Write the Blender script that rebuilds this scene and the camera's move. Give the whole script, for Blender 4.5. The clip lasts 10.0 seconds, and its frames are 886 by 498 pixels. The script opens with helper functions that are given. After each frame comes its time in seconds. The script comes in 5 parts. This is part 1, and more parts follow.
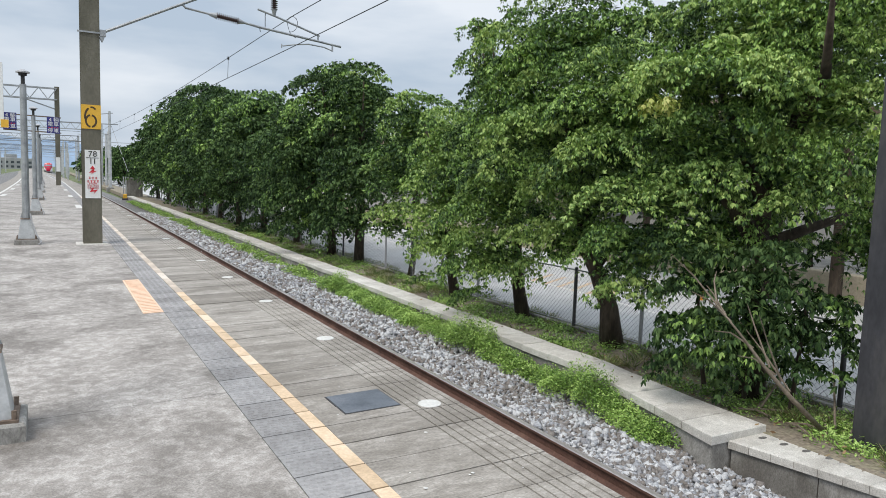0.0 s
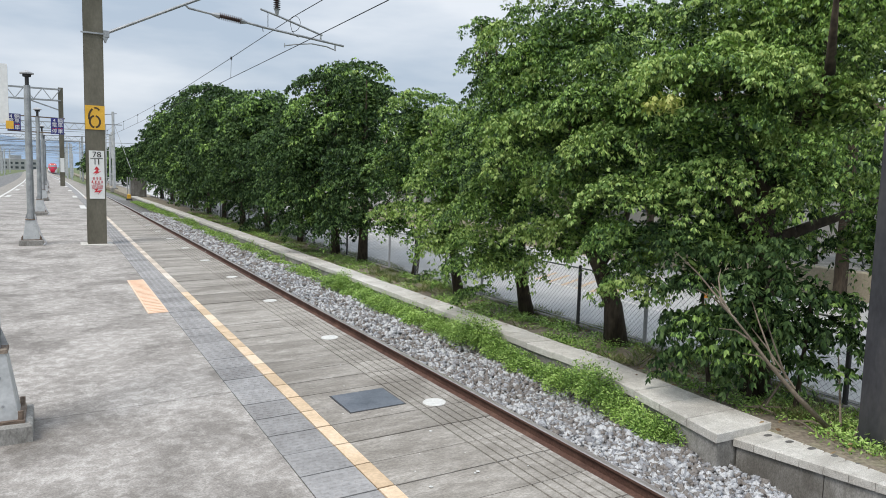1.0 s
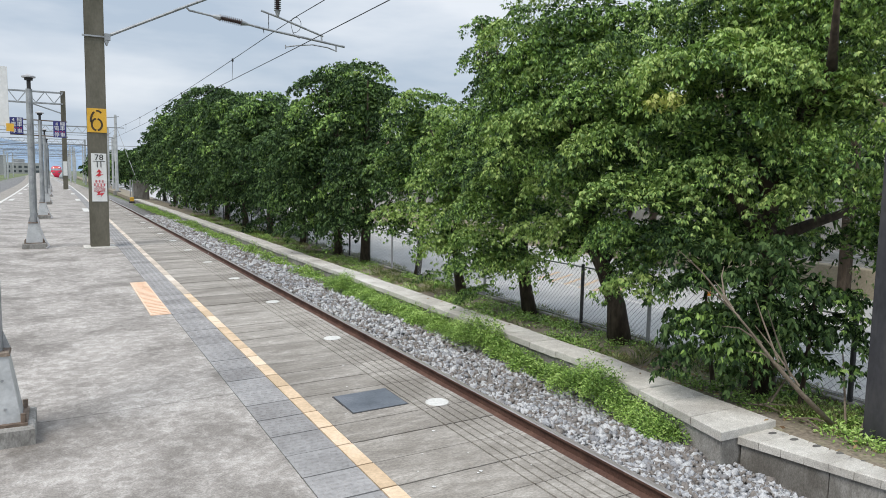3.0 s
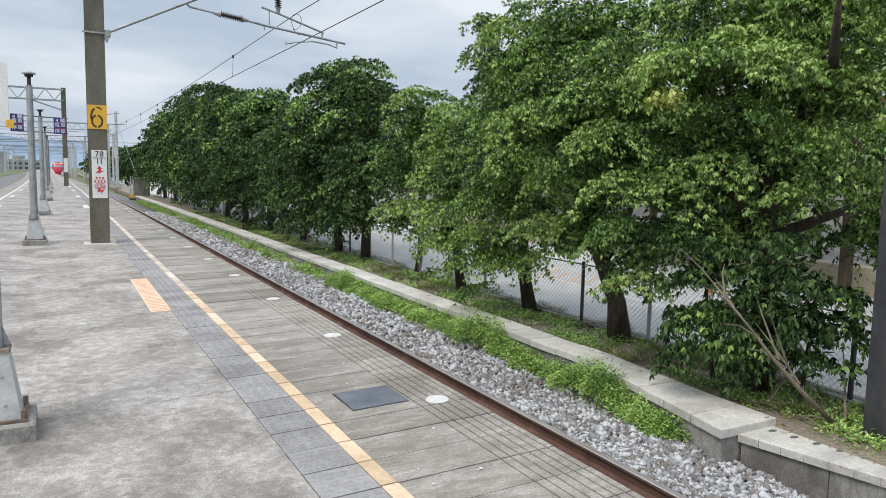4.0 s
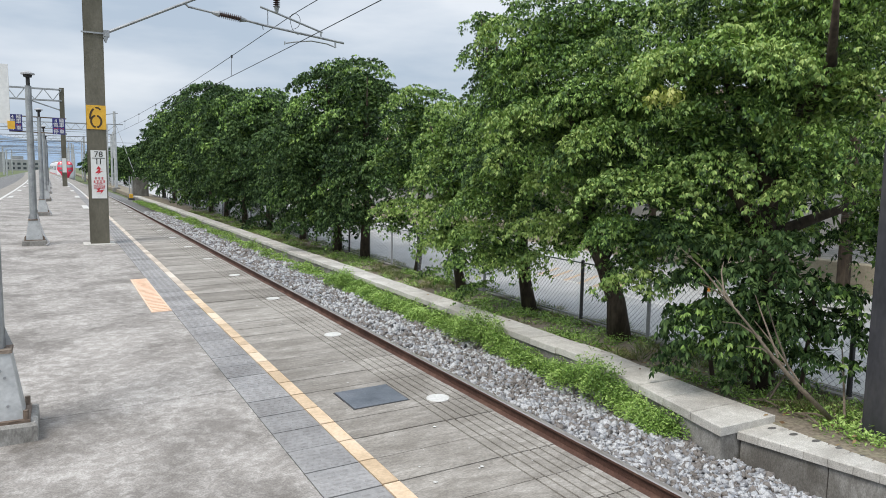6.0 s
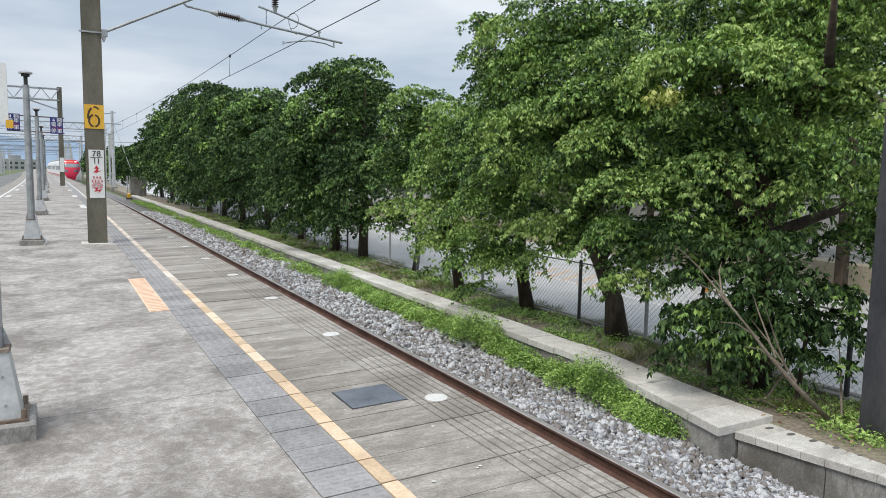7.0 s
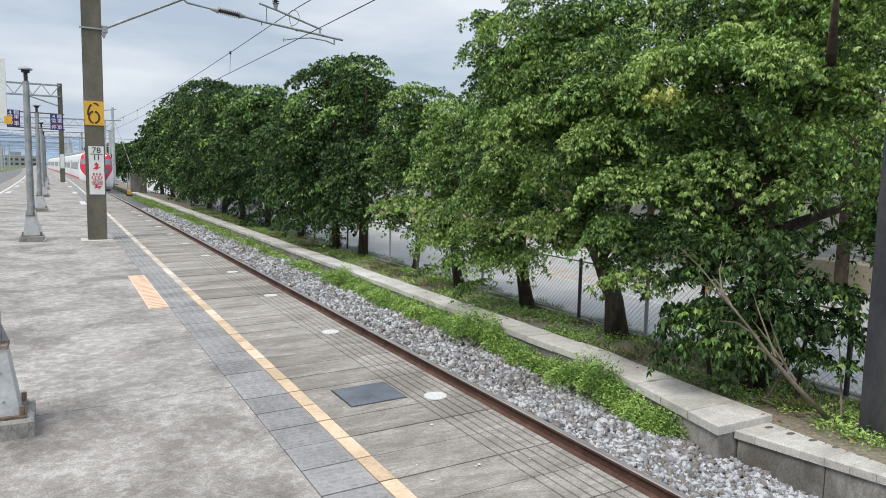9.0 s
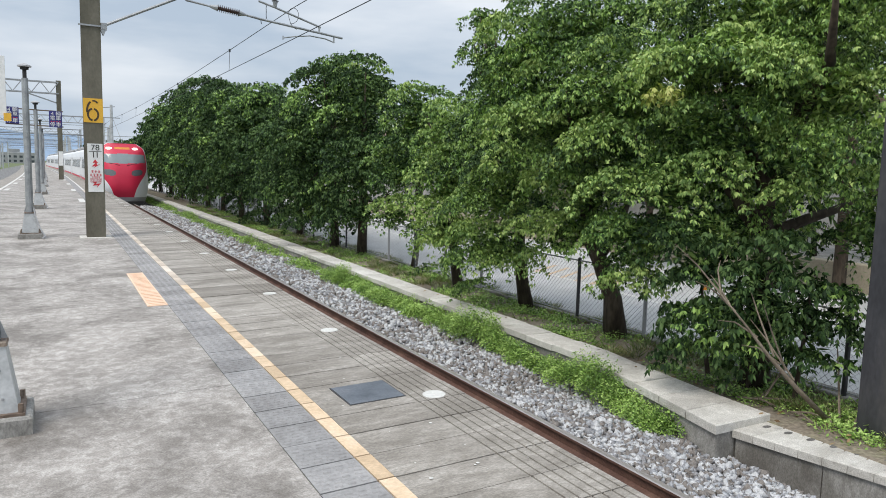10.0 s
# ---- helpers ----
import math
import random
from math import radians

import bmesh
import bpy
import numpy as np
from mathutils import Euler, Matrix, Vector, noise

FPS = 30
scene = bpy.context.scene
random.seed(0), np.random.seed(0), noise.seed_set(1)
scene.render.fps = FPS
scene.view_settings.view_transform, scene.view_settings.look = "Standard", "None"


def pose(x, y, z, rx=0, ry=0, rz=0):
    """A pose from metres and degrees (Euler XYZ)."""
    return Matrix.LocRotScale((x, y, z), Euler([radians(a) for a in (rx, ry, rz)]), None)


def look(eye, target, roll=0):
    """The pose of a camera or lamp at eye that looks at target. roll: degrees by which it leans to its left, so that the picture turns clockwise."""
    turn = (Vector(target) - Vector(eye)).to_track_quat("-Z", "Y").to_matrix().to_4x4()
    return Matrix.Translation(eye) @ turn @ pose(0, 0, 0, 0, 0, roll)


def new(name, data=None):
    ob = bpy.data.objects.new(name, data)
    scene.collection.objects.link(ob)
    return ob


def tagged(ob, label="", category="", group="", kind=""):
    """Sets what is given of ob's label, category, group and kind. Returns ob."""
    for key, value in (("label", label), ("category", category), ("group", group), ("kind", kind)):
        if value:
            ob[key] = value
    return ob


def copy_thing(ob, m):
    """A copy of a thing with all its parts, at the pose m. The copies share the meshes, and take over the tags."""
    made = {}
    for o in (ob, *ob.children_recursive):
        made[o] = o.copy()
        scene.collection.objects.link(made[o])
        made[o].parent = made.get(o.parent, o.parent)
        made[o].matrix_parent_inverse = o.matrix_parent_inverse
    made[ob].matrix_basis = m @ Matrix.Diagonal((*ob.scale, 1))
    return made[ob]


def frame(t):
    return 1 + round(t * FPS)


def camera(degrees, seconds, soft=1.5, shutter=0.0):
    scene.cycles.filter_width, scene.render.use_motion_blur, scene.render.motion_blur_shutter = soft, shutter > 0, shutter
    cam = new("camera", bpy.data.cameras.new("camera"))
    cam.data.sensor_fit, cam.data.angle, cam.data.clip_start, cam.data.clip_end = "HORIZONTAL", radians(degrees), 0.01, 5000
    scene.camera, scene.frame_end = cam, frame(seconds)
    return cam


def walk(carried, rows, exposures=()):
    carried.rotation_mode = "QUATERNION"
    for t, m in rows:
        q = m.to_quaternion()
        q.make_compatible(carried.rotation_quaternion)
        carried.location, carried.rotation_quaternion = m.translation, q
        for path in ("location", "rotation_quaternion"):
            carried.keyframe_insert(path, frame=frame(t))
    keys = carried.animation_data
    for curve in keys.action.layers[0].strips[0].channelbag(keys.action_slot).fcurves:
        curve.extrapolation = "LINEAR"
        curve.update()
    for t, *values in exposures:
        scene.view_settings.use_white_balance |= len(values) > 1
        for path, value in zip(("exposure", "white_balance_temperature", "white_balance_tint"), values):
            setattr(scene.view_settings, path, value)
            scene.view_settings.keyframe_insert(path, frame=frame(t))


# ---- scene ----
cam = camera(64.4, 10.0, soft=0.9)
PATH = [
    (0, (-0.0317, 0.0790, 1.5137), (0.9403, 1.8157, 1.3160), 1.918),
    (0.5, (-0.0286, 0.0800, 1.5098), (0.9383, 1.8196, 1.3120), 1.820),
    (1, (-0.0357, 0.0790, 1.5146), (0.9275, 1.8202, 1.3129), 1.622),
    (1.5, (-0.0296, 0.0820, 1.5097), (0.9297, 1.8254, 1.3089), 1.424),
    (2, (-0.0317, 0.0850, 1.5137), (0.9272, 1.8286, 1.3127), 1.224),
    (2.5, (-0.0276, 0.0820, 1.5098), (0.9290, 1.8271, 1.3108), 1.125),
    (4, (-0.0215, 0.0870, 1.5080), (0.9332, 1.8319, 1.2989), 1.226),
    (4.5, (-0.0265, 0.0850, 1.5088), (0.9282, 1.8297, 1.2978), 1.126),
    (5, (-0.0346, 0.0810, 1.5106), (0.9213, 1.8250, 1.2986), 1.126),
    (5.5, (-0.0336, 0.0790, 1.5116), (0.9211, 1.8236, 1.2996), 1.026),
    (7, (-0.0386, 0.0750, 1.5095), (0.9232, 1.8157, 1.2977), 1.123),
    (7.5, (-0.0335, 0.0800, 1.5086), (0.9282, 1.8208, 1.2978), 1.123),
    (8, (-0.0325, 0.0830, 1.5087), (0.9292, 1.8237, 1.2968), 1.223),
    (8.5, (-0.0305, 0.0860, 1.5077), (0.9308, 1.8266, 1.2927), 1.224),
    (9, (-0.0305, 0.0840, 1.5087), (0.9307, 1.8243, 1.2908), 1.324),
    (9.5, (-0.0336, 0.0800, 1.5096), (0.9295, 1.8189, 1.2888), 1.423),
    (10, (-0.0346, 0.0830, 1.5096), (0.9297, 1.8211, 1.2878), 1.523),
]
walk(cam, [(t, look(eye, target, roll)) for t, eye, target, roll in PATH])

# ---- world, sun, exposure ----
world = bpy.data.worlds.new("sky")
scene.world = world
world.use_nodes = True
wn, wl = world.node_tree.nodes, world.node_tree.links
wn.clear()
w_out = wn.new("ShaderNodeOutputWorld")
w_bg = wn.new("ShaderNodeBackground")
w_sky = wn.new("ShaderNodeTexSky")
w_sky.sky_type = "NISHITA"
w_sky.sun_disc = False
w_sky.sun_elevation = radians(59)
w_sky.sun_rotation = radians(246)
w_sky.air_density, w_sky.dust_density = 1.4, 2.5
w_co = wn.new("ShaderNodeTexCoord")
w_map = wn.new("ShaderNodeMapping")
w_map.inputs["Scale"].default_value = (2.2, 2.2, 9.0)
w_noise = wn.new("ShaderNodeTexNoise")
w_noise.inputs["Scale"].default_value = 1.3
w_noise.inputs["Detail"].default_value = 5
w_noise.inputs["Roughness"].default_value = 0.5
w_ramp = wn.new("ShaderNodeValToRGB")
# cloud deck: blue-grey undersides to bright gaps
w_ramp.color_ramp.elements[0].position, w_ramp.color_ramp.elements[0].color = 0.36, (5.0, 6.0, 7.3, 1)
w_ramp.color_ramp.elements[1].position, w_ramp.color_ramp.elements[1].color = 0.66, (8.7, 9.2, 9.9, 1)
w_mix = wn.new("ShaderNodeMixRGB")
w_mix.inputs[0].default_value = 0.9
w_bg.inputs["Strength"].default_value = 0.1
wl.new(w_co.outputs["Generated"], w_map.inputs["Vector"])
wl.new(w_map.outputs["Vector"], w_noise.inputs["Vector"])
wl.new(w_noise.outputs["Fac"], w_ramp.inputs["Fac"])
wl.new(w_sky.outputs["Color"], w_mix.inputs[1])
wl.new(w_ramp.outputs["Color"], w_mix.inputs[2])
# an overcast sky is brighter overhead than near the horizon
w_sep = wn.new("ShaderNodeSeparateXYZ")
w_up = wn.new("ShaderNodeMapRange")
w_up.inputs["From Min"].default_value, w_up.inputs["From Max"].default_value = 0.25, 0.85
w_up.inputs["To Min"].default_value, w_up.inputs["To Max"].default_value = 1.0, 2.0
w_gain = wn.new("ShaderNodeVectorMath")
w_gain.operation = "SCALE"
wl.new(w_co.outputs["Generated"], w_sep.inputs["Vector"])
wl.new(w_sep.outputs["Z"], w_up.inputs["Value"])
wl.new(w_mix.outputs["Color"], w_gain.inputs[0])
wl.new(w_up.outputs["Result"], w_gain.inputs["Scale"])
wl.new(w_gain.outputs["Vector"], w_bg.inputs["Color"])
wl.new(w_bg.outputs["Background"], w_out.inputs["Surface"])

sun_data = bpy.data.lights.new("sun", "SUN")
sun_data.energy, sun_data.angle, sun_data.color = 2.2, radians(26), (1.0, 0.93, 0.83)
sun = new("sun", sun_data)
sun.matrix_world = look((-34, -15, 62), (0, 0, 0))
scene.view_settings.exposure = 0.0


# ---- materials ----
def material(name, colors, scale=3.0, rough=0.8, metal=0.0, bump=0.2, fine=60.0, space="world",
             island=0.0, speck=0.25, stretch=(1, 1, 1), coat=0.0, per_object=0.0):
    """Two to four colours blended by coarse noise, broken by fine grain, with fine relief."""
    m = bpy.data.materials.new(name)
    m.use_nodes = True
    n, l = m.node_tree.nodes, m.node_tree.links
    b = n["Principled BSDF"]
    if space == "world":
        co = n.new("ShaderNodeNewGeometry").outputs["Position"]
    else:
        co = n.new("ShaderNodeTexCoord").outputs["Object"]
    mp = n.new("ShaderNodeMapping")
    mp.inputs["Scale"].default_value = stretch
    l.new(co, mp.inputs["Vector"])
    vec = mp.outputs["Vector"]
    big = n.new("ShaderNodeTexNoise")
    big.inputs["Scale"].default_value, big.inputs["Detail"].default_value = scale, 6
    big.inputs["Roughness"].default_value = 0.65
    l.new(vec, big.inputs["Vector"])
    ramp = n.new("ShaderNodeValToRGB")
    e = ramp.color_ramp.elements
    e[0].position, e[1].position = 0.3, 0.7
    e[0].color, e[1].color = (*colors[0], 1), (*colors[-1], 1)
    for i, c in enumerate(colors[1:-1]):
        x = e.new(0.3 + 0.4 * (i + 1) / (len(colors) - 1))
        x.color = (*c, 1)
    fac = big.outputs["Fac"]
    if island or per_object:
        src = n.new("ShaderNodeNewGeometry").outputs["Random Per Island"] if island else n.new("ShaderNodeObjectInfo").outputs["Random"]
        k = island or per_object
        sub = n.new("ShaderNodeMath")
        sub.operation = "MULTIPLY_ADD"
        sub.inputs[1].default_value, sub.inputs[2].default_value = k, -k / 2
        l.new(src, sub.inputs[0])
        add = n.new("ShaderNodeMath")
        l.new(fac, add.inputs[0])
        l.new(sub.outputs[0], add.inputs[1])
        fac = add.outputs[0]
    l.new(fac, ramp.inputs["Fac"])
    small = n.new("ShaderNodeTexNoise")
    small.inputs["Scale"].default_value, small.inputs["Detail"].default_value = fine, 4
    l.new(vec, small.inputs["Vector"])
    col = ramp.outputs["Color"]
    if speck:
        rg = n.new("ShaderNodeMapRange")
        rg.inputs["From Min"].default_value, rg.inputs["From Max"].default_value = 0.3, 0.7
        rg.inputs["To Min"].default_value, rg.inputs["To Max"].default_value = 1 - speck, 1 + speck
        l.new(small.outputs["Fac"], rg.inputs["Value"])
        mul = n.new("ShaderNodeVectorMath")
        mul.operation = "SCALE"
        l.new(col, mul.inputs[0])
        l.new(rg.outputs["Result"], mul.inputs["Scale"])
        col = mul.outputs["Vector"]
    l.new(col, b.inputs["Base Color"])
    b.inputs["Roughness"].default_value, b.inputs["Metallic"].default_value = rough, metal
    b.inputs["Coat Weight"].default_value = coat
    if bump:
        bp = n.new("ShaderNodeBump")
        bp.inputs["Strength"].default_value, bp.inputs["Distance"].default_value = bump, 0.01
        l.new(small.outputs["Fac"], bp.inputs["Height"])
        l.new(bp.outputs["Normal"], b.inputs["Normal"])
    return m


def leaf_material(name, dark, mid, light, clump=0.9, gloss=0.45, sheen=0.25):
    """Leaves: hue by clump and by leaf, waxy top, light passing through."""
    m = bpy.data.materials.new(name)
    m.use_nodes = True
    n, l = m.node_tree.nodes, m.node_tree.links
    b = n["Principled BSDF"]
    geo = n.new("ShaderNodeNewGeometry")
    big = n.new("ShaderNodeTexNoise")
    big.inputs["Scale"].default_value, big.inputs["Detail"].default_value = clump, 3
    l.new(geo.outputs["Position"], big.inputs["Vector"])
    mad = n.new("ShaderNodeMath")
    mad.operation = "MULTIPLY_ADD"
    mad.inputs[1].default_value, mad.inputs[2].default_value = 0.56, -0.28
    l.new(geo.outputs["Random Per Island"], mad.inputs[0])
    add = n.new("ShaderNodeMath")
    l.new(big.outputs["Fac"], add.inputs[0])
    l.new(mad.outputs[0], add.inputs[1])
    ramp = n.new("ShaderNodeValToRGB")
    e = ramp.color_ramp.elements
    e[0].position, e[1].position = 0.3, 0.74
    e[0].color, e[1].color = (*dark, 1), (*light, 1)
    x = e.new(0.52)
    x.color = (*mid, 1)
    l.new(add.outputs[0], ramp.inputs["Fac"])
    l.new(ramp.outputs["Color"], b.inputs["Base Color"])
    b.inputs["Roughness"].default_value = gloss
    b.inputs["Specular IOR Level"].default_value = sheen
    tr = n.new("ShaderNodeBsdfTranslucent")
    hue = n.new("ShaderNodeMixRGB")
    hue.blend_type = "MULTIPLY"
    hue.inputs[0].default_value = 1
    hue.inputs[2].default_value = (1.3, 1.35, 0.6, 1)
    l.new(ramp.outputs["Color"], hue.inputs[1])
    l.new(hue.outputs["Color"], tr.inputs["Color"])
    mx = n.new("ShaderNodeMixShader")
    mx.inputs[0].default_value = 0.1
    l.new(b.outputs["BSDF"], mx.inputs[1])
    l.new(tr.outputs["BSDF"], mx.inputs[2])
    l.new(mx.outputs[0], n["Material Output"].inputs["Surface"])
    return m


def glow(name, color, strength):
    m = bpy.data.materials.new(name)
    m.use_nodes = True
    b = m.node_tree.nodes["Principled BSDF"]
    b.inputs["Base Color"].default_value = (*color, 1)
    b.inputs["Emission Color"].default_value = (*color, 1)
    b.inputs["Emission Strength"].default_value = strength
    return m


def weathered(name, dark, mid, light, coarse, middle, stretch=(1, 1, 1), per_object=0.0):
    """Old concrete: broad stains, blotches of pale bloom, dark grime spots and fine grit."""
    m = bpy.data.materials.new(name)
    m.use_nodes = True
    n, l = m.node_tree.nodes, m.node_tree.links
    b = n["Principled BSDF"]
    mp = n.new("ShaderNodeMapping")
    mp.inputs["Scale"].default_value = stretch
    l.new(n.new("ShaderNodeNewGeometry").outputs["Position"], mp.inputs["Vector"])

    def tex(scale, detail, rough, dist=0.0):
        t = n.new("ShaderNodeTexNoise")
        t.inputs["Scale"].default_value, t.inputs["Detail"].default_value = scale, detail
        t.inputs["Roughness"].default_value, t.inputs["Distortion"].default_value = rough, dist
        l.new(mp.outputs["Vector"], t.inputs["Vector"])
        return t.outputs["Fac"]

    def level(src, lo, hi, to0, to1):
        r = n.new("ShaderNodeMapRange")
        for k, v in (("From Min", lo), ("From Max", hi), ("To Min", to0), ("To Max", to1)):
            r.inputs[k].default_value = v
        l.new(src, r.inputs["Value"])
        return r.outputs["Result"]

    def mix(fac, a, c, mode="MIX"):
        x = n.new("ShaderNodeMixRGB")
        x.blend_type = mode
        l.new(fac, x.inputs[0])
        for i, v in ((1, a), (2, c)):
            if isinstance(v, tuple):
                x.inputs[i].default_value = (*v, 1)
            else:
                l.new(v, x.inputs[i])
        return x.outputs["Color"]

    broad, blot, grit = tex(coarse, 8, 0.7, 0.4), tex(middle, 10, 0.72, 0.6), tex(95, 4, 0.65)
    fac = broad
    if per_object:
        rnd = level(n.new("ShaderNodeObjectInfo").outputs["Random"], 0, 1, -per_object, per_object)
        ad = n.new("ShaderNodeMath")
        l.new(broad, ad.inputs[0])
        l.new(rnd, ad.inputs[1])
        fac = ad.outputs[0]
    col = mix(level(fac, 0.36, 0.62, 0, 1), dark, mid)
    ml = n.new("ShaderNodeMath")
    ml.operation = "MULTIPLY"
    l.new(level(blot, 0.44, 0.7, 0, 0.85), ml.inputs[0])
    l.new(level(fac, 0.38, 0.58, 0.25, 1), ml.inputs[1])
    col = mix(ml.outputs[0], col, light)
    col = mix(level(tex(middle * 2.6, 6, 0.75), 0.6, 0.72, 0, 0.45), col, dark)
    sc = n.new("ShaderNodeVectorMath")
    sc.operation = "SCALE"
    l.new(col, sc.inputs[0])
    l.new(level(grit, 0.28, 0.72, 0.66, 1.34), sc.inputs["Scale"])
    l.new(sc.outputs["Vector"], b.inputs["Base Color"])
    b.inputs["Roughness"].default_value = 0.86
    bp = n.new("ShaderNodeBump")
    bp.inputs["Strength"].default_value, bp.inputs["Distance"].default_value = 0.35, 0.006
    l.new(blot, bp.inputs["Height"])
    l.new(bp.outputs["Normal"], b.inputs["Normal"])
    return m


M_CONC = weathered("platform_concrete", (0.15, 0.134, 0.118), (0.316, 0.29, 0.264), (0.56, 0.53, 0.495), 1.2, 12.0)
M_PLANK = weathered("plank_concrete", (0.177, 0.158, 0.134), (0.28, 0.256, 0.224), (0.45, 0.418, 0.378), 2.0, 11.0, (0.6, 1.5, 1), 0.1)
M_GREY = material("grey_tile", [(0.19, 0.182, 0.178), (0.245, 0.238, 0.234), (0.31, 0.3, 0.295)], 2.5, 0.75, bump=0.2, fine=50, speck=0.14, per_object=0.25)
M_YEL = material("yellow_tile", [(0.48, 0.352, 0.225), (0.61, 0.457, 0.305), (0.69, 0.55, 0.405)], 4, 0.7, bump=0.15, fine=60, speck=0.12, per_object=0.5)
M_CREAM = material("cream_tile", [(0.42, 0.35, 0.28), (0.55, 0.465, 0.38), (0.64, 0.57, 0.49)], 4, 0.7, bump=0.15, fine=60, speck=0.12, per_object=0.5)
M_PINK = material("pink_tile", [(0.62, 0.42, 0.29), (0.78, 0.56, 0.41)], 6, 0.7, bump=0.1, fine=80, speck=0.1)
M_WHITEP = material("white_paint", [(0.46, 0.45, 0.42), (0.62, 0.61, 0.58)], 7, 0.7, bump=0.1, fine=70, speck=0.12)
M_HATCH = material("hatch_steel", [(0.075, 0.085, 0.1), (0.12, 0.135, 0.155), (0.17, 0.18, 0.2)], 5, 0.5, 0.35, bump=0.15, fine=90, speck=0.15)
M_RAILTOP = material("rail_head_steel", [(0.42, 0.38, 0.36), (0.6, 0.57, 0.55)], 3, 0.3, 0.55, bump=0.05, fine=40, speck=0.1, stretch=(4, 0.3, 4))
M_RAIL = material("rail_rust", [(0.055, 0.027, 0.02), (0.1, 0.05, 0.036), (0.15, 0.085, 0.06)], 3, 0.85, 0.1, bump=0.3, fine=50, speck=0.2)
# bed darker than its stones: the shade of their gaps is in the colour
M_BALL = material("ballast_bed", [(0.08, 0.077, 0.074), (0.15, 0.148, 0.145), (0.27, 0.265, 0.26)], 14, 0.9, bump=1.0, fine=30, speck=0.5)
M_STONE = material("ballast_stone", [(0.2, 0.18, 0.165), (0.27, 0.275, 0.295), (0.35, 0.36, 0.38), (0.5, 0.505, 0.515)], 1.4, 0.85, bump=0.35, fine=70, speck=0.25, island=0.85)
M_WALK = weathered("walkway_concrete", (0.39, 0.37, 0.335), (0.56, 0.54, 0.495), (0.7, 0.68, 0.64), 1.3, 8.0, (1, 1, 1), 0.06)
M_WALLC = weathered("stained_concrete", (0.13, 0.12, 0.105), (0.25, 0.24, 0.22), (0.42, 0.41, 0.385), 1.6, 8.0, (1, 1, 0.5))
M_SOIL = material("soil", [(0.14, 0.115, 0.085), (0.22, 0.185, 0.14), (0.23, 0.23, 0.13)], 1.2, 0.95, bump=0.8, fine=25, speck=0.35)
M_FIELD = material("field_ground", [(0.06, 0.085, 0.03), (0.1, 0.13, 0.045), (0.15, 0.15, 0.08)], 0.12, 0.95, bump=0.6, fine=6, speck=0.3)
M_ROAD = material("asphalt", [(0.34, 0.337, 0.33), (0.42, 0.417, 0.41), (0.5, 0.497, 0.49)], 0.6, 0.88, bump=0.3, fine=70, speck=0.2)
M_STEELP = material("brown_steel", [(0.085, 0.078, 0.055), (0.125, 0.115, 0.085), (0.17, 0.155, 0.12)], 2.2, 0.62, 0.2, bump=0.12, fine=30, speck=0.12, stretch=(1, 1, 0.45))
M_DARKP = material("dark_column_paint", [(0.032, 0.032, 0.036), (0.05, 0.05, 0.056), (0.085, 0.082, 0.08)], 2.5, 0.6, 0.2, bump=0.15, fine=30, speck=0.15, stretch=(1, 1, 0.4))
M_GALV = material("galvanised_steel", [(0.24, 0.25, 0.26), (0.34, 0.35, 0.36), (0.45, 0.46, 0.47)], 5, 0.5, 0.5, bump=0.06, fine=60, speck=0.1)
M_GALVL = material("pale_post_paint", [(0.34, 0.35, 0.35), (0.46, 0.47, 0.47), (0.56, 0.57, 0.57)], 3, 0.55, 0.3, bump=0.08, fine=40, speck=0.1)
M_RUST = material("rusty_steel", [(0.09, 0.065, 0.05), (0.17, 0.125, 0.095), (0.25, 0.21, 0.17)], 6, 0.85, 0.2, bump=0.3, fine=60)
M_WIRE = material("dark_wire", [(0.035, 0.037, 0.04), (0.07, 0.072, 0.075)], 5, 0.6, 0.6, bump=0, speck=0)
M_INSUL = material("brown_porcelain", [(0.05, 0.03, 0.026), (0.085, 0.05, 0.042)], 6, 0.25, bump=0, speck=0.1)
M_SIGNY = material("yellow_plate", [(0.66, 0.36, 0.03), (0.78, 0.45, 0.05)], 4, 0.55, bump=0.04, speck=0.08)
M_SIGNW = material("white_plate", [(0.68, 0.68, 0.66), (0.8, 0.8, 0.78)], 4, 0.5, bump=0.04, speck=0.06)
M_BLUE = material("blue_plate", [(0.02, 0.022, 0.13), (0.035, 0.035, 0.2)], 3, 0.5, bump=0.03, speck=0.08)
M_INK = material("black_ink", [(0.02, 0.018, 0.014), (0.035, 0.03, 0.025)], 6, 0.7, bump=0, speck=0)
M_INKB = material("brown_ink", [(0.05, 0.03, 0.012), (0.075, 0.045, 0.02)], 6, 0.7, bump=0, speck=0)
M_INKR = material("red_ink", [(0.5, 0.02, 0.03), (0.6, 0.04, 0.06)], 6, 0.6, bump=0, speck=0)
M_INKW = material("white_ink", [(0.7, 0.7, 0.72), (0.8, 0.8, 0.8)], 6, 0.6, bump=0, speck=0)
M_BARK = material("bark", [(0.025, 0.018, 0.012), (0.05, 0.036, 0.025), (0.095, 0.075, 0.055)], 5, 0.95, bump=1.0, fine=22, speck=0.4, stretch=(1, 1, 0.3))
M_HOLE = material("hole_shade", [(0.09, 0.085, 0.08), (0.14, 0.135, 0.125)], 8, 0.9, bump=0.1, fine=60)
M_DRY = leaf_material("dry_leaf", (0.12, 0.07, 0.035), (0.22, 0.14, 0.07), (0.34, 0.24, 0.13), 2.0, 0.7)
M_TWIG = material("dry_twig", [(0.14, 0.11, 0.08), (0.23, 0.19, 0.145)], 6, 0.9, bump=0.3, fine=40)
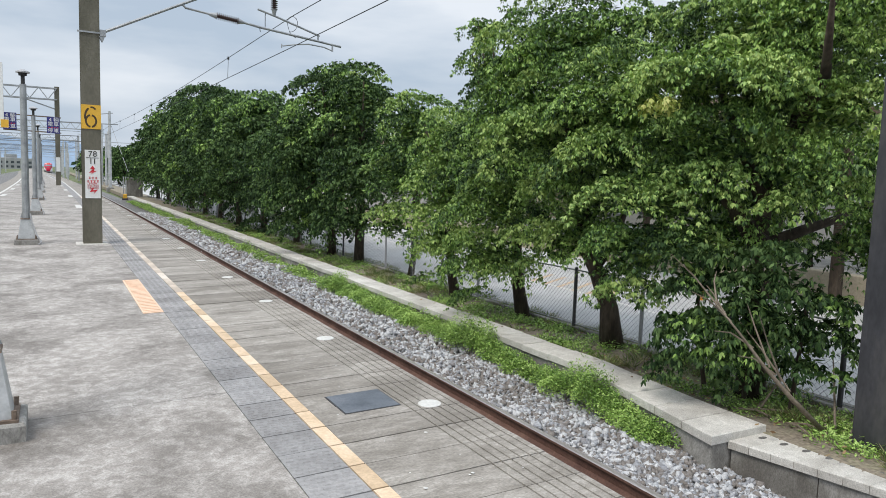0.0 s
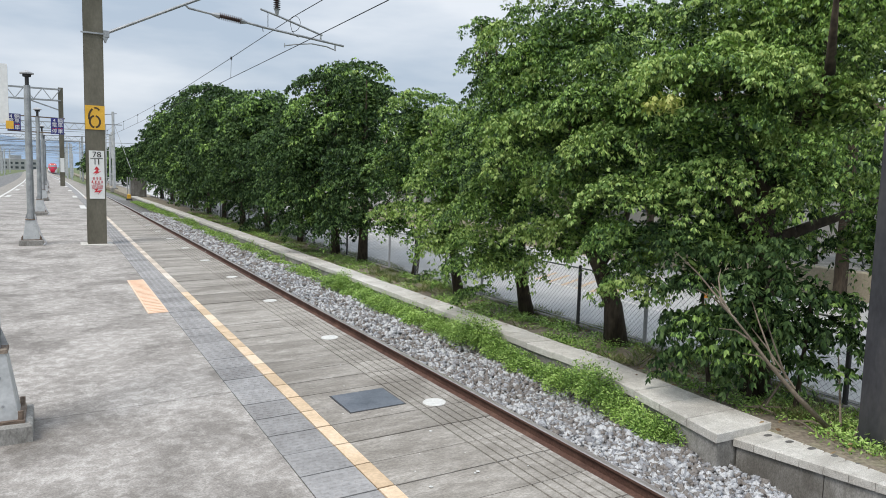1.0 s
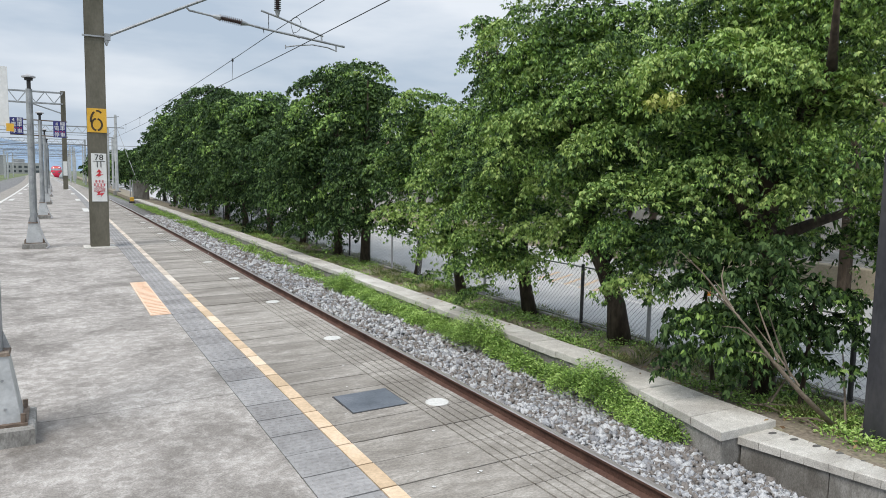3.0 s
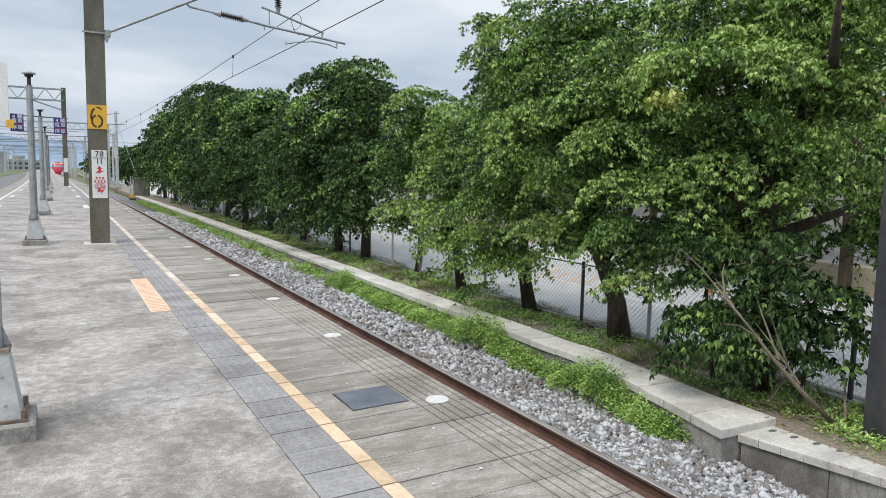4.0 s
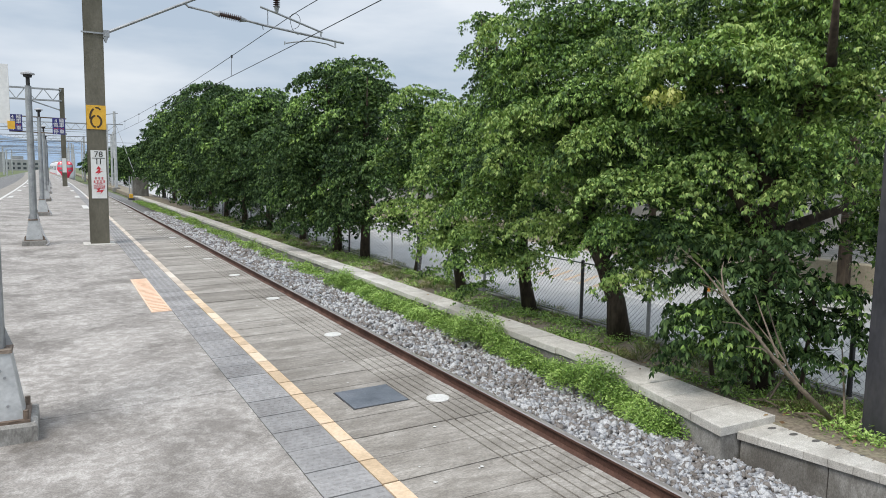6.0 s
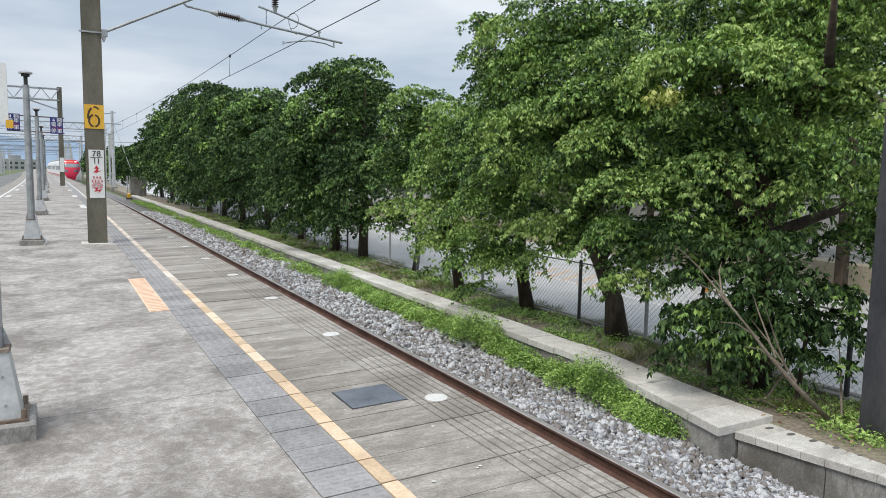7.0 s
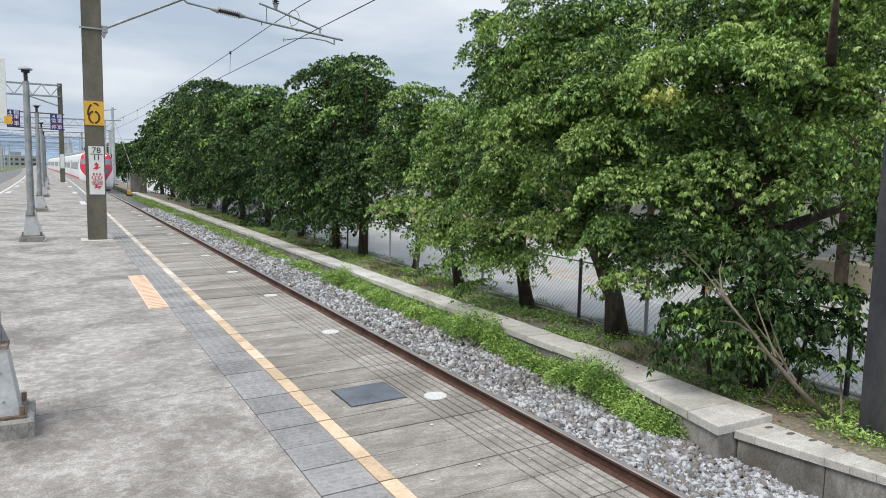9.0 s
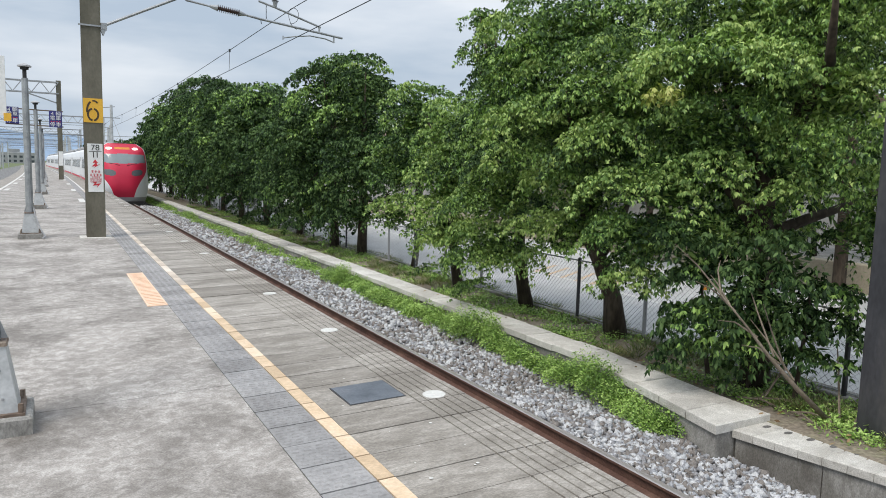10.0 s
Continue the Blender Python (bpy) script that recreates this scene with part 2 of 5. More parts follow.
M_LEAFA = leaf_material("leaf_green", (0.028, 0.064, 0.018), (0.118, 0.218, 0.052), (0.3, 0.45, 0.115))
# darker leaves; on far and low foliage their colour stands for shade
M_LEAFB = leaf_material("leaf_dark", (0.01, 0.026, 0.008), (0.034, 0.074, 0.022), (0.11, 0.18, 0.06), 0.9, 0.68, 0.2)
M_LEAFC = leaf_material("leaf_fresh_toplit", (0.1, 0.18, 0.045), (0.215, 0.335, 0.085), (0.39, 0.5, 0.155))
M_LEAFY = leaf_material("leaf_yellowing", (0.17, 0.22, 0.04), (0.3, 0.36, 0.08), (0.44, 0.44, 0.14))
M_WEED = leaf_material("weed_leaf", (0.11, 0.2, 0.045), (0.27, 0.42, 0.1), (0.44, 0.6, 0.19), 2.0)
M_GRASS = leaf_material("grass_blade", (0.09, 0.14, 0.045), (0.17, 0.235, 0.075), (0.34, 0.33, 0.16), 1.5, 0.6)
M_TWHITE = material("train_white", [(0.66, 0.67, 0.69), (0.76, 0.77, 0.78)], 0.6, 0.45, bump=0, speck=0.04, space="object", coat=0.1)
M_TRED = material("train_red", [(0.5, 0.01, 0.045), (0.62, 0.016, 0.06)], 0.7, 0.5, bump=0, speck=0.04, space="object", coat=0.08)
M_TGREY = material("train_grey", [(0.3, 0.3, 0.31), (0.42, 0.42, 0.43)], 1.5, 0.5, bump=0, speck=0.1, space="object")
M_TDARK = material("train_dark", [(0.025, 0.025, 0.028), (0.06, 0.058, 0.056)], 2, 0.8, bump=0.1, speck=0.2, space="object")
# windshield glass, its base colour lightened to carry the reflected sky
M_TGLASS = material("train_glass", [(0.17, 0.21, 0.225), (0.26, 0.3, 0.315)], 0.8, 0.12, bump=0, speck=0, space="object")
M_TLENS = material("train_lens", [(0.09, 0.1, 0.105), (0.15, 0.16, 0.165)], 0.8, 0.2, bump=0, speck=0, space="object")
M_TWIN = material("train_window", [(0.44, 0.46, 0.48), (0.54, 0.56, 0.58)], 0.8, 0.12, bump=0, speck=0, space="object")
M_LAMP = glow("train_headlamp", (1.0, 0.82, 0.72), 0.75)
M_BLDG = material("far_render", [(0.25, 0.26, 0.27), (0.36, 0.36, 0.35)], 0.2, 0.8, bump=0, fine=3, speck=0.1)
M_BEIGE = material("beige_wall", [(0.3, 0.26, 0.19), (0.4, 0.35, 0.27)], 0.8, 0.9, bump=0.15, fine=20, speck=0.12)
M_HOUSE = material("pale_plaster", [(0.33, 0.32, 0.3), (0.46, 0.45, 0.43)], 0.6, 0.9, bump=0.1, fine=20, speck=0.08)
M_ROOF = material("brown_roof", [(0.1, 0.06, 0.045), (0.17, 0.1, 0.075)], 1.2, 0.85, bump=0.3, fine=12, speck=0.2)
M_WINDOW = material("dark_window", [(0.04, 0.05, 0.06), (0.08, 0.09, 0.1)], 1, 0.15, bump=0, speck=0)
# distance haze is put into the ridge's pale blue colour
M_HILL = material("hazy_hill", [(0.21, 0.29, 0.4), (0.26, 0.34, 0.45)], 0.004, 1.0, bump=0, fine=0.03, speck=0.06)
M_ORANGE = material("orange_plastic_and_glow", [(0.6, 0.2, 0.02), (0.75, 0.3, 0.04)], 5, 0.5, bump=0.05, speck=0.1)


# ---- mesh building ----
class Geo:
    def __init__(self):
        self.v, self.f, self.mi = [], [], []
        self.cur = 0

    def add(self, verts, faces):
        o = len(self.v)
        self.v += [tuple(p) for p in verts]
        self.f += [tuple(i + o for i in q) for q in faces]
        self.mi += [self.cur] * len(faces)
        return self

    def box(self, x0, x1, y0, y1, z0, z1, c=0.0):
        """A block; c chamfers its upper edges."""
        if c:
            r = [(x0, y0, z0), (x1, y0, z0), (x1, y1, z0), (x0, y1, z0), (x0, y0, z1 - c), (x1, y0, z1 - c), (x1, y1, z1 - c), (x0, y1, z1 - c),
                 (x0 + c, y0 + c, z1), (x1 - c, y0 + c, z1), (x1 - c, y1 - c, z1), (x0 + c, y1 - c, z1)]
            fs = [(3, 2, 1, 0)]
            for k in (0, 4):
                fs += [(k + i, k + (i + 1) % 4, k + 4 + (i + 1) % 4, k + 4 + i) for i in range(4)]
            return self.add(r, fs + [(8, 9, 10, 11)])
        r = [(x0, y0, z0), (x1, y0, z0), (x1, y1, z0), (x0, y1, z0), (x0, y0, z1), (x1, y0, z1), (x1, y1, z1), (x0, y1, z1)]
        return self.add(r, [(3, 2, 1, 0), (4, 5, 6, 7), (0, 1, 5, 4), (1, 2, 6, 5), (2, 3, 7, 6), (3, 0, 4, 7)])

    def tube(self, pts, radii, n=8, caps=True):
        """A round bar along points, tapered by radii."""
        pts = [Vector(p) for p in pts]
        if not isinstance(radii, (list, tuple)):
            radii = [radii] * len(pts)
        vs, side = [], None
        for i, p in enumerate(pts):
            d = (pts[min(i + 1, len(pts) - 1)] - pts[max(i - 1, 0)])
            d = d.normalized() if d.length > 1e-9 else Vector((0, 0, 1))
            if side is None:
                side = d.cross(Vector((0, 0, 1))) if abs(d.z) < 0.9 else d.cross(Vector((0, 1, 0)))
            side = (side - d * side.dot(d)).normalized()
            up = d.cross(side)
            for k in range(n):
                a = 2 * math.pi * k / n
                vs.append(p + (side * math.cos(a) + up * math.sin(a)) * radii[i])
        fs = []
        for i in range(len(pts) - 1):
            for k in range(n):
                a, b = i * n + k, i * n + (k + 1) % n
                fs.append((a, a + n, b + n, b))
        if caps:
            fs.append(tuple(range(n)))
            fs.append(tuple(reversed(range((len(pts) - 1) * n, len(pts) * n))))
        return self.add(vs, fs)

    def frustum(self, cx, cy, z0, z1, a0, b0, a1, b1):
        """A block that tapers from half sizes a0, b0 to a1, b1."""
        r = []
        for z, a, b in ((z0, a0, b0), (z1, a1, b1)):
            r += [(cx - a, cy - b, z), (cx + a, cy - b, z), (cx + a, cy + b, z), (cx - a, cy + b, z)]
        return self.add(r, [(3, 2, 1, 0), (4, 5, 6, 7), (0, 1, 5, 4), (1, 2, 6, 5), (2, 3, 7, 6), (3, 0, 4, 7)])

    def beam(self, p, q, w, h=None):
        """A square bar from p to q."""
        p, q = Vector(p), Vector(q)
        h = h or w
        d = (q - p).normalized()
        s = d.cross(Vector((0, 0, 1))) if abs(d.z) < 0.95 else d.cross(Vector((0, 1, 0)))
        s.normalize()
        u = s.cross(d)
        r = []
        for e in (p, q):
            r += [e - s * w / 2 - u * h / 2, e + s * w / 2 - u * h / 2, e + s * w / 2 + u * h / 2, e - s * w / 2 + u * h / 2]
        return self.add(r, [(3, 2, 1, 0), (4, 5, 6, 7), (0, 1, 5, 4), (1, 2, 6, 5), (2, 3, 7, 6), (3, 0, 4, 7)])

    def sweep(self, profile, ys, bend=True, closed=True):
        """A profile of (x, z) points carried along the line of the track."""
        n, vs = len(profile), []
        for y in ys:
            o = off(y) if bend else 0
            vs += [(x - o, y, z) for x, z in profile]
        fs = []
        for i in range(len(ys) - 1):
            for k in range(n if closed else n - 1):
                a, b = i * n + k, i * n + (k + 1) % n
                fs.append((a, b, b + n, a + n))
        if closed:
            fs.append(tuple(reversed(range(n))))
            fs.append(tuple(range((len(ys) - 1) * n, len(ys) * n)))
        return self.add(vs, fs)

    def hsec(self, x, y, z0, z1, w, d, tf=0.022, tw=0.026, turn=False):
        """An upright H-section, its flanges facing the platform's length, or across it when turned."""
        a, b, c = w / 2, d / 2, tw / 2
        o = [(-a, -b), (a, -b), (a, -b + tf), (c, -b + tf), (c, b - tf), (a, b - tf), (a, b), (-a, b), (-a, b - tf), (-c, b - tf), (-c, -b + tf), (-a, -b + tf)]
        if turn:
            o = [(q, -p) for p, q in o]
        vs = [(x + p, y + q, z) for z in (z0, z1) for p, q in o]
        return self.add(vs, [tuple(reversed(range(12))), tuple(range(12, 24))] + [(i, (i + 1) % 12, (i + 1) % 12 + 12, i + 12) for i in range(12)])

    def mesh(self, name, *mats, smooth=False):
        me = bpy.data.meshes.new(name)
        me.from_pydata(self.v, [], self.f)
        for m in mats:
            me.materials.append(m)
        if len(mats) > 1:
            me.polygons.foreach_set("material_index", self.mi)
        if smooth:
            me.polygons.foreach_set("use_smooth", [True] * len(me.polygons))
        me.update()
        return me


def off(y):
    """How far the line has bent to the west at y."""
    return float(np.interp(y, (30, 50, 74, 95, 115, 132, 150, 170, 190, 210, 235, 270, 320, 430), (0, 0.06, 0.25, 0.6, 1.05, 1.5, 2.05, 2.7, 3.3, 3.7, 3.95, 4.12, 4.35, 4.8)))


def thing(name, label, category, at=(0, 0, 0), group="", kind="", rz=0):
    ob = new(name)
    ob.empty_display_size = 0.2
    ob.matrix_basis = pose(*at, 0, 0, rz)
    return tagged(ob, label, category, group, kind)


def part(name, geo, mat, parent, label="", smooth=False, at=None):
    me = geo.mesh(name, *(mat if isinstance(mat, (list, tuple)) else [mat]), smooth=smooth) if isinstance(geo, Geo) else geo
    ob = new(name, me)
    ob.parent = parent
    if at is not None:
        ob.location = at
    if label:
        ob["label"] = label
    return ob


def solid(name, geo, mat, label, category, kind="", group="", smooth=False, at=None):
    me = geo.mesh(name, *(mat if isinstance(mat, (list, tuple)) else [mat]), smooth=smooth) if isinstance(geo, Geo) else geo
    ob = new(name, me)
    if at is not None:
        ob.location = at
    return tagged(ob, label, category, group, kind)


def words(text, size, width=0, depth=0.004):
    """Lettering as a mesh, centred, standing in the x-z plane and facing -y."""
    cu = bpy.data.curves.new("lettering", "FONT")
    cu.body, cu.size, cu.extrude = text, size, depth / 2
    cu.align_x, cu.align_y, cu.resolution_u = "CENTER", "CENTER", 3
    tmp = new("lettering", cu)
    bpy.context.view_layer.update()
    me = bpy.data.meshes.new_from_object(tmp.evaluated_get(bpy.context.evaluated_depsgraph_get()))
    bpy.data.objects.remove(tmp)
    me.materials.clear()
    if width and len(me.vertices):
        xs = [v.co.x for v in me.vertices]
        k = width / max(max(xs) - min(xs), 1e-6)
        me.transform(Matrix.Diagonal((k, 1, 1, 1)))
    me.transform(Matrix.Rotation(math.pi / 2, 4, "X"))
    return me


def lettering(name, text, size, mat, parent, at, width=0):
    me = words(text, size, width)
    me.materials.append(mat)
    return part(name, me, mat, parent, at=at)


def leaves_mesh(name, base, direction, normal, length, width, mats, mat_index=None, fine=False):
    """Many folded leaves out of arrays: root, way, upper side, length, width; fine ones are egg-shaped with a drip tip."""
    n = len(base)
    d = direction / np.linalg.norm(direction, axis=1, keepdims=True)
    s = np.cross(d, normal)
    s /= np.linalg.norm(s, axis=1, keepdims=True) + 1e-9
    u = np.cross(s, d)
    L, W = length[:, None], width[:, None]
    tip = base + d * L - u * L * 0.12
    if fine:
        rows = [base]
        for k in (1, -1):
            rows += [base + d * L * 0.3 + k * s * W * 0.5 - u * W * 0.1, base + d * L * 0.7 + k * s * W * 0.33 - u * W * 0.12 - u * L * 0.05]
        rows.append(tip)
        loops, size = np.array([0, 1, 2, 5, 0, 5, 4, 3]), 4
    else:
        mid = base + d * L * 0.45
        rows = [base, mid + s * W * 0.5 - u * W * 0.12, tip, mid - s * W * 0.5 - u * W * 0.12]
        loops, size = np.array([0, 1, 2, 0, 2, 3]), 3
    m = len(rows)
    co = np.stack(rows, 1)
    idx = (np.arange(n)[:, None] * m + loops[None]).ravel()
    me = bpy.data.meshes.new(name)
    me.vertices.add(n * m)
    me.vertices.foreach_set("co", co.astype(np.float32).ravel())
    me.loops.add(len(idx))
    me.loops.foreach_set("vertex_index", idx.astype(np.int32))
    me.polygons.add(n * 2)
    me.polygons.foreach_set("loop_start", np.arange(n * 2, dtype=np.int32) * size)
    for m_ in mats:
        me.materials.append(m_)
    if mat_index is not None:
        me.polygons.foreach_set("material_index", np.repeat(mat_index, 2).astype(np.int32))
    me.update(calc_edges=True)
    return me


def zp(x):
    """Height of the platform, which falls gently from both edges to its middle."""
    return 0.0262 * (abs(x + 0.5) - 0.5)


EDGE = 2.30
RAILZ = -1.01
NEAR, FAR = -14.0, 420.0
YS = [NEAR, 30] + [30 + 10 * i for i in range(1, 40)]

# ---- large structure ----
g = Geo()
g.add([(-2600, -1200, -1.36), (2600, -1200, -1.36), (2600, 3900, -1.36), (-2600, 3900, -1.36)], [(0, 1, 2, 3)])
solid("ground", g, M_FIELD, "flat green field reaching to the horizon", "ground", "structure")

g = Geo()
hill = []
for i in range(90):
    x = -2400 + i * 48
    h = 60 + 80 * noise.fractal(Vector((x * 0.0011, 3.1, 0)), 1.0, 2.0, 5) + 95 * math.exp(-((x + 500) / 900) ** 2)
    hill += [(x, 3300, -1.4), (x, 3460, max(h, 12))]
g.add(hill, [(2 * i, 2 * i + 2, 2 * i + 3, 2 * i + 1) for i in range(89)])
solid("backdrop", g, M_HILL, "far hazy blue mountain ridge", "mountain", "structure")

# body of the platform under its paving
platform = thing("platform", "long grey concrete railway platform with tactile strips", "platform", kind="structure")
g = Geo()
g.sweep([(-3.05, -1.35), (EDGE - 0.06, -1.35), (EDGE - 0.06, zp(EDGE) - 0.11), (0.98, zp(0.98) - 0.03), (-0.5, zp(-0.5) - 0.02), (-3.05, zp(-3.05) - 0.02)], YS)
part("platform_wall", g, M_WALLC, platform, "stained concrete platform body")
SL0 = 4.83
cuts = [NEAR] + [SL0 + 6.0 * k for k in range(-2, 66)]
for a, b in zip(cuts[:40], cuts[1:41]):
    g = Geo()
    n = 3
    ys = [a + 0.003 + (b - a - 0.006) * i / n for i in range(n + 1)]
    g.sweep([(-2.21, zp(-2.21) - 0.1), (0.985, zp(0.985) - 0.1), (0.985, zp(0.985)), (-0.5, zp(-0.5)), (-2.21, zp(-2.21))], ys)
    part("floor_slab", g, M_CONC, platform)
g = Geo()
g.sweep([(-2.21, zp(-2.21) - 0.1), (0.985, zp(0.985) - 0.1), (0.985, zp(0.985)), (-0.5, zp(-0.5)), (-2.21, zp(-2.21))], [cuts[40] + 0.01] + [y for y in YS if y > cuts[40] + 1])
part("far_floor", g, M_CONC, platform)
g = Geo()
g.sweep([(-3.07, zp(-3.07) - 0.1), (-2.33, zp(-2.33) - 0.1), (-2.33, zp(-2.33)), (-3.07, zp(-3.07))], YS)
part("edge_strip", g, M_PLANK, platform, "dark concrete strip of the opposite edge")
g = Geo()
g.sweep([(-2.33, zp(-2.33) - 0.1), (-2.21, zp(-2.21) - 0.1), (-2.21, zp(-2.21) + 0.002), (-2.33, zp(-2.33) + 0.002)], YS)
part("white_line", g, M_WHITEP, platform, "worn pale warning line")

# rails and ballast
BALLZ = RAILZ - 0.145


def rail(name, cx, label):
    r = thing(name, label, "rail", kind="structure")
    g = Geo()
    z = RAILZ
    g.sweep([(cx - 0.065, z - 0.153), (cx + 0.065, z - 0.153), (cx + 0.065, z - 0.14), (cx + 0.012, z - 0.115), (cx + 0.01, z - 0.045), (cx + 0.034, z - 0.032), (cx + 0.034, z - 0.01),
             (cx - 0.034, z - 0.01), (cx - 0.034, z - 0.032), (cx - 0.01, z - 0.045), (cx - 0.012, z - 0.115), (cx - 0.065, z - 0.14)], YS)
    part("rail_web", g, M_RAIL, r, "rust-brown rail side")
    g = Geo()
    g.sweep([(cx - 0.034, z - 0.0098), (cx + 0.034, z - 0.0098), (cx + 0.028, z), (cx - 0.028, z)], YS)
    part("rail_head", g, M_RAILTOP, r, "polished steel running surface")


TC = 4.285 - 0.567
rail("rail", 4.285, "long rusty steel rail with polished head on ballast")
rail("rail", 4.285 - 1.134, "long rusty steel rail close to the platform wall")
g = Geo()
g.sweep([(EDGE - 0.05, BALLZ - 0.25), (EDGE - 0.05, BALLZ), (4.8, BALLZ - 0.02), (5.6, BALLZ - 0.17), (6.3, BALLZ - 0.22)], YS, closed=False)
solid("track_bed", g, M_BALL, "grey crushed stone bed under the rails", "ballast", "structure")
g = Geo()
g.sweep([(-8.6, BALLZ - 0.2), (-7.9, BALLZ), (-3.0, BALLZ), (-3.0, BALLZ - 0.25)], YS, closed=False)
solid("track_bed", g, M_BALL, "grey crushed stone bed beyond the platform", "ballast", "structure")

# verge, road and what lies behind it
g = Geo()
g.sweep([(6.08, -1.3), (6.1, -0.98), (6.24, -0.93), (7.7, -0.95), (8.35, -1.06), (8.4, -1.3)], [NEAR, 0, 30, 60, 130, 420], bend=False, closed=False)
solid("verge", g, M_SOIL, "earth verge with weeds beside the walkway", "ground", "structure")
g = Geo()
g.box(8.3, 18.6, NEAR, 260, -1.34, -1.1)
solid("road", g, M_ROAD, "grey asphalt road behind the fence", "road", "structure")
g = Geo()
g.box(8.12, 8.3, NEAR, 200, -1.3, -1.0, 0.02)
solid("kerb", g, M_WALLC, "grey concrete kerb of the road", "kerb", "structure")
g = Geo()
for a, b in ((10.35, 12.5), (13.7, 13.7)):
    for k in range(1 if a < 13 else 14):
        y0, y1 = (-6, 60) if a < 13 else (2 + k * 6, 5 + k * 6)
        x0, x1 = (9.55, 14.6) if a < 13 else (a, b)
        g.add([(x0, y0, -1.096), (x0 + 0.14, y0, -1.096), (x1 + 0.14, y1, -1.096), (x1, y1, -1.096)], [(0, 1, 2, 3)])
solid("lane_marking", g, M_WHITEP, "worn white lane lines on the asphalt", "road marking", "structure")
g = Geo()
g.box(18.6, 60, NEAR, 260, -1.34, -0.98, 0.02)
solid("pavement", g, M_WALLC, "stained grey pavement on the far side of the road", "pavement", "structure")

# ---- trackside walkway on its wall ----
walkway = thing("walkway", "raised concrete cable walkway of grey slabs beside the track", "walkway", kind="structure")


def wx(y):
    """West side of the walkway: it flares from the track at its near end, then follows the line."""
    return 6.02 - 0.2 * (7.1 - y) if y < 7.1 else 6.02 - off(y)


def walk_width(y):
    """The slabs are broadest at the near end."""
    return float(np.interp(y, (4.4, 5.4, 6.8, 8.7), (0.79, 0.62, 0.46, 0.45)))


WZ = -0.86
random.seed(5)
y = 4.5
while y < 66:
    d = 0.46 if y < 5.8 else 0.62 if y < 40 else 2.4
    a, b = y + 0.005, y + d - 0.005
    g = Geo()
    z = WZ + random.uniform(-0.006, 0.006)
    xa, xb = wx(a), wx(b)
    wa, wb = walk_width(a), walk_width(b)
    c = 0.007
    vs = []
    for zz, q in ((z - 0.09, 0), (z - c, 0), (z, c)):
        vs += [(xa - 0.03 + q, a + q, zz), (xa + wa - q, a + q, zz), (xb + wb - q, b - q, zz), (xb - 0.03 + q, b - q, zz)]
    fs = [(3, 2, 1, 0), (8, 9, 10, 11)]
    for k in (0, 4):
        fs += [(k + i, k + (i + 1) % 4, k + 4 + (i + 1) % 4, k + 4 + i) for i in range(4)]
    g.add(vs, fs)
    part("slab", g, M_WALK, walkway)
    y += d
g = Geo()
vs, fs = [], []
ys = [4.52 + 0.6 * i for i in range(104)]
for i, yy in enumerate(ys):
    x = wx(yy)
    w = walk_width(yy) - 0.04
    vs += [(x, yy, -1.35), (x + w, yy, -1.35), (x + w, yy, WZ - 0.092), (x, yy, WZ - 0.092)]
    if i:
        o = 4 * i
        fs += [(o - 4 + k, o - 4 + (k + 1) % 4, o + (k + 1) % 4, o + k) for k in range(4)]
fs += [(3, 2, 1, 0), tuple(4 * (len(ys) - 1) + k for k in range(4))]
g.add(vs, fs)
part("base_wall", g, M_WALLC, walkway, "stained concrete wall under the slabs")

# lower run of slabs with lifting holes
trough = thing("cable_trough", "lower concrete cable trough with slab lids and lifting holes", "cable trough", kind="structure")
def veer(geo):
    """The trough leaves the track's direction and turns towards the fence."""
    geo.v = [(px_ + 0.2 * (4.5 - max(py_, 2.5)), py_, pz_) for px_, py_, pz_ in geo.v]
    return geo


for k in range(44):
    b = 4.51 - 0.205 * k
    a = b - 0.2
    x0, x1 = 5.72, 6.44
    z = WZ - 0.075
    g = Geo()
    g.box(x0, x1, a, b, z - 0.08, z, 0.008)
    lid = part("lid", veer(g), M_WALK, trough)
    # flat dark disc on the lid: the hole's shade in its colour
    h = Geo()
    h.tube([(0, 0, 0), (0, 0, 0.003)], [0.055, 0.05], 10)
    for v in range(len(h.v)):
        px, py, pz = h.v[v]
        h.v[v] = (px * 1.0 + 6.08, py * 0.5 + b - 0.1, pz + z + 0.001)
    part("lifting_hole", veer(h), M_HOLE, lid, "dark oval disc for the shade of a lifting hole")
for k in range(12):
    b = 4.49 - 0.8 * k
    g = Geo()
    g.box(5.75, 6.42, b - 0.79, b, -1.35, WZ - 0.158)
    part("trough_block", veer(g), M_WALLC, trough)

# ---- catenary masts and wires ----
PY = 15.35


def mast_pole(x, y, z0, z1, w, parent, mat, d=None):
    """H-section mast, flanges on both sides of a recessed web."""
    d = d or w
    g = Geo()
    g.hsec(x, y, z0, z1, w, d)
    return part("mast", g, mat, parent)


mast = thing("catenary_mast", "olive-brown steel catenary mast with number plates on the platform", "catenary mast", at=(0, 0, 0))
mast_pole(0.675, PY + 0.1, zp(0.675), 8.2, 0.335, mast, M_STEELP, 0.3)
g = Geo()
g.box(0.675 - 0.29, 0.675 + 0.27, PY - 0.16, PY + 0.36, zp(0.4) - 0.01, zp(0.9) + 0.015, 0.01)
part("footing", g, M_WALK, mast, "pale mortar footing")
FY = PY - 0.052
g = Geo()
g.box(0.505, 0.845, FY - 0.012, FY, 2.245, 2.70)
p6 = part("number_plate", g, M_SIGNY, mast, "yellow plate with a stencilled 6")

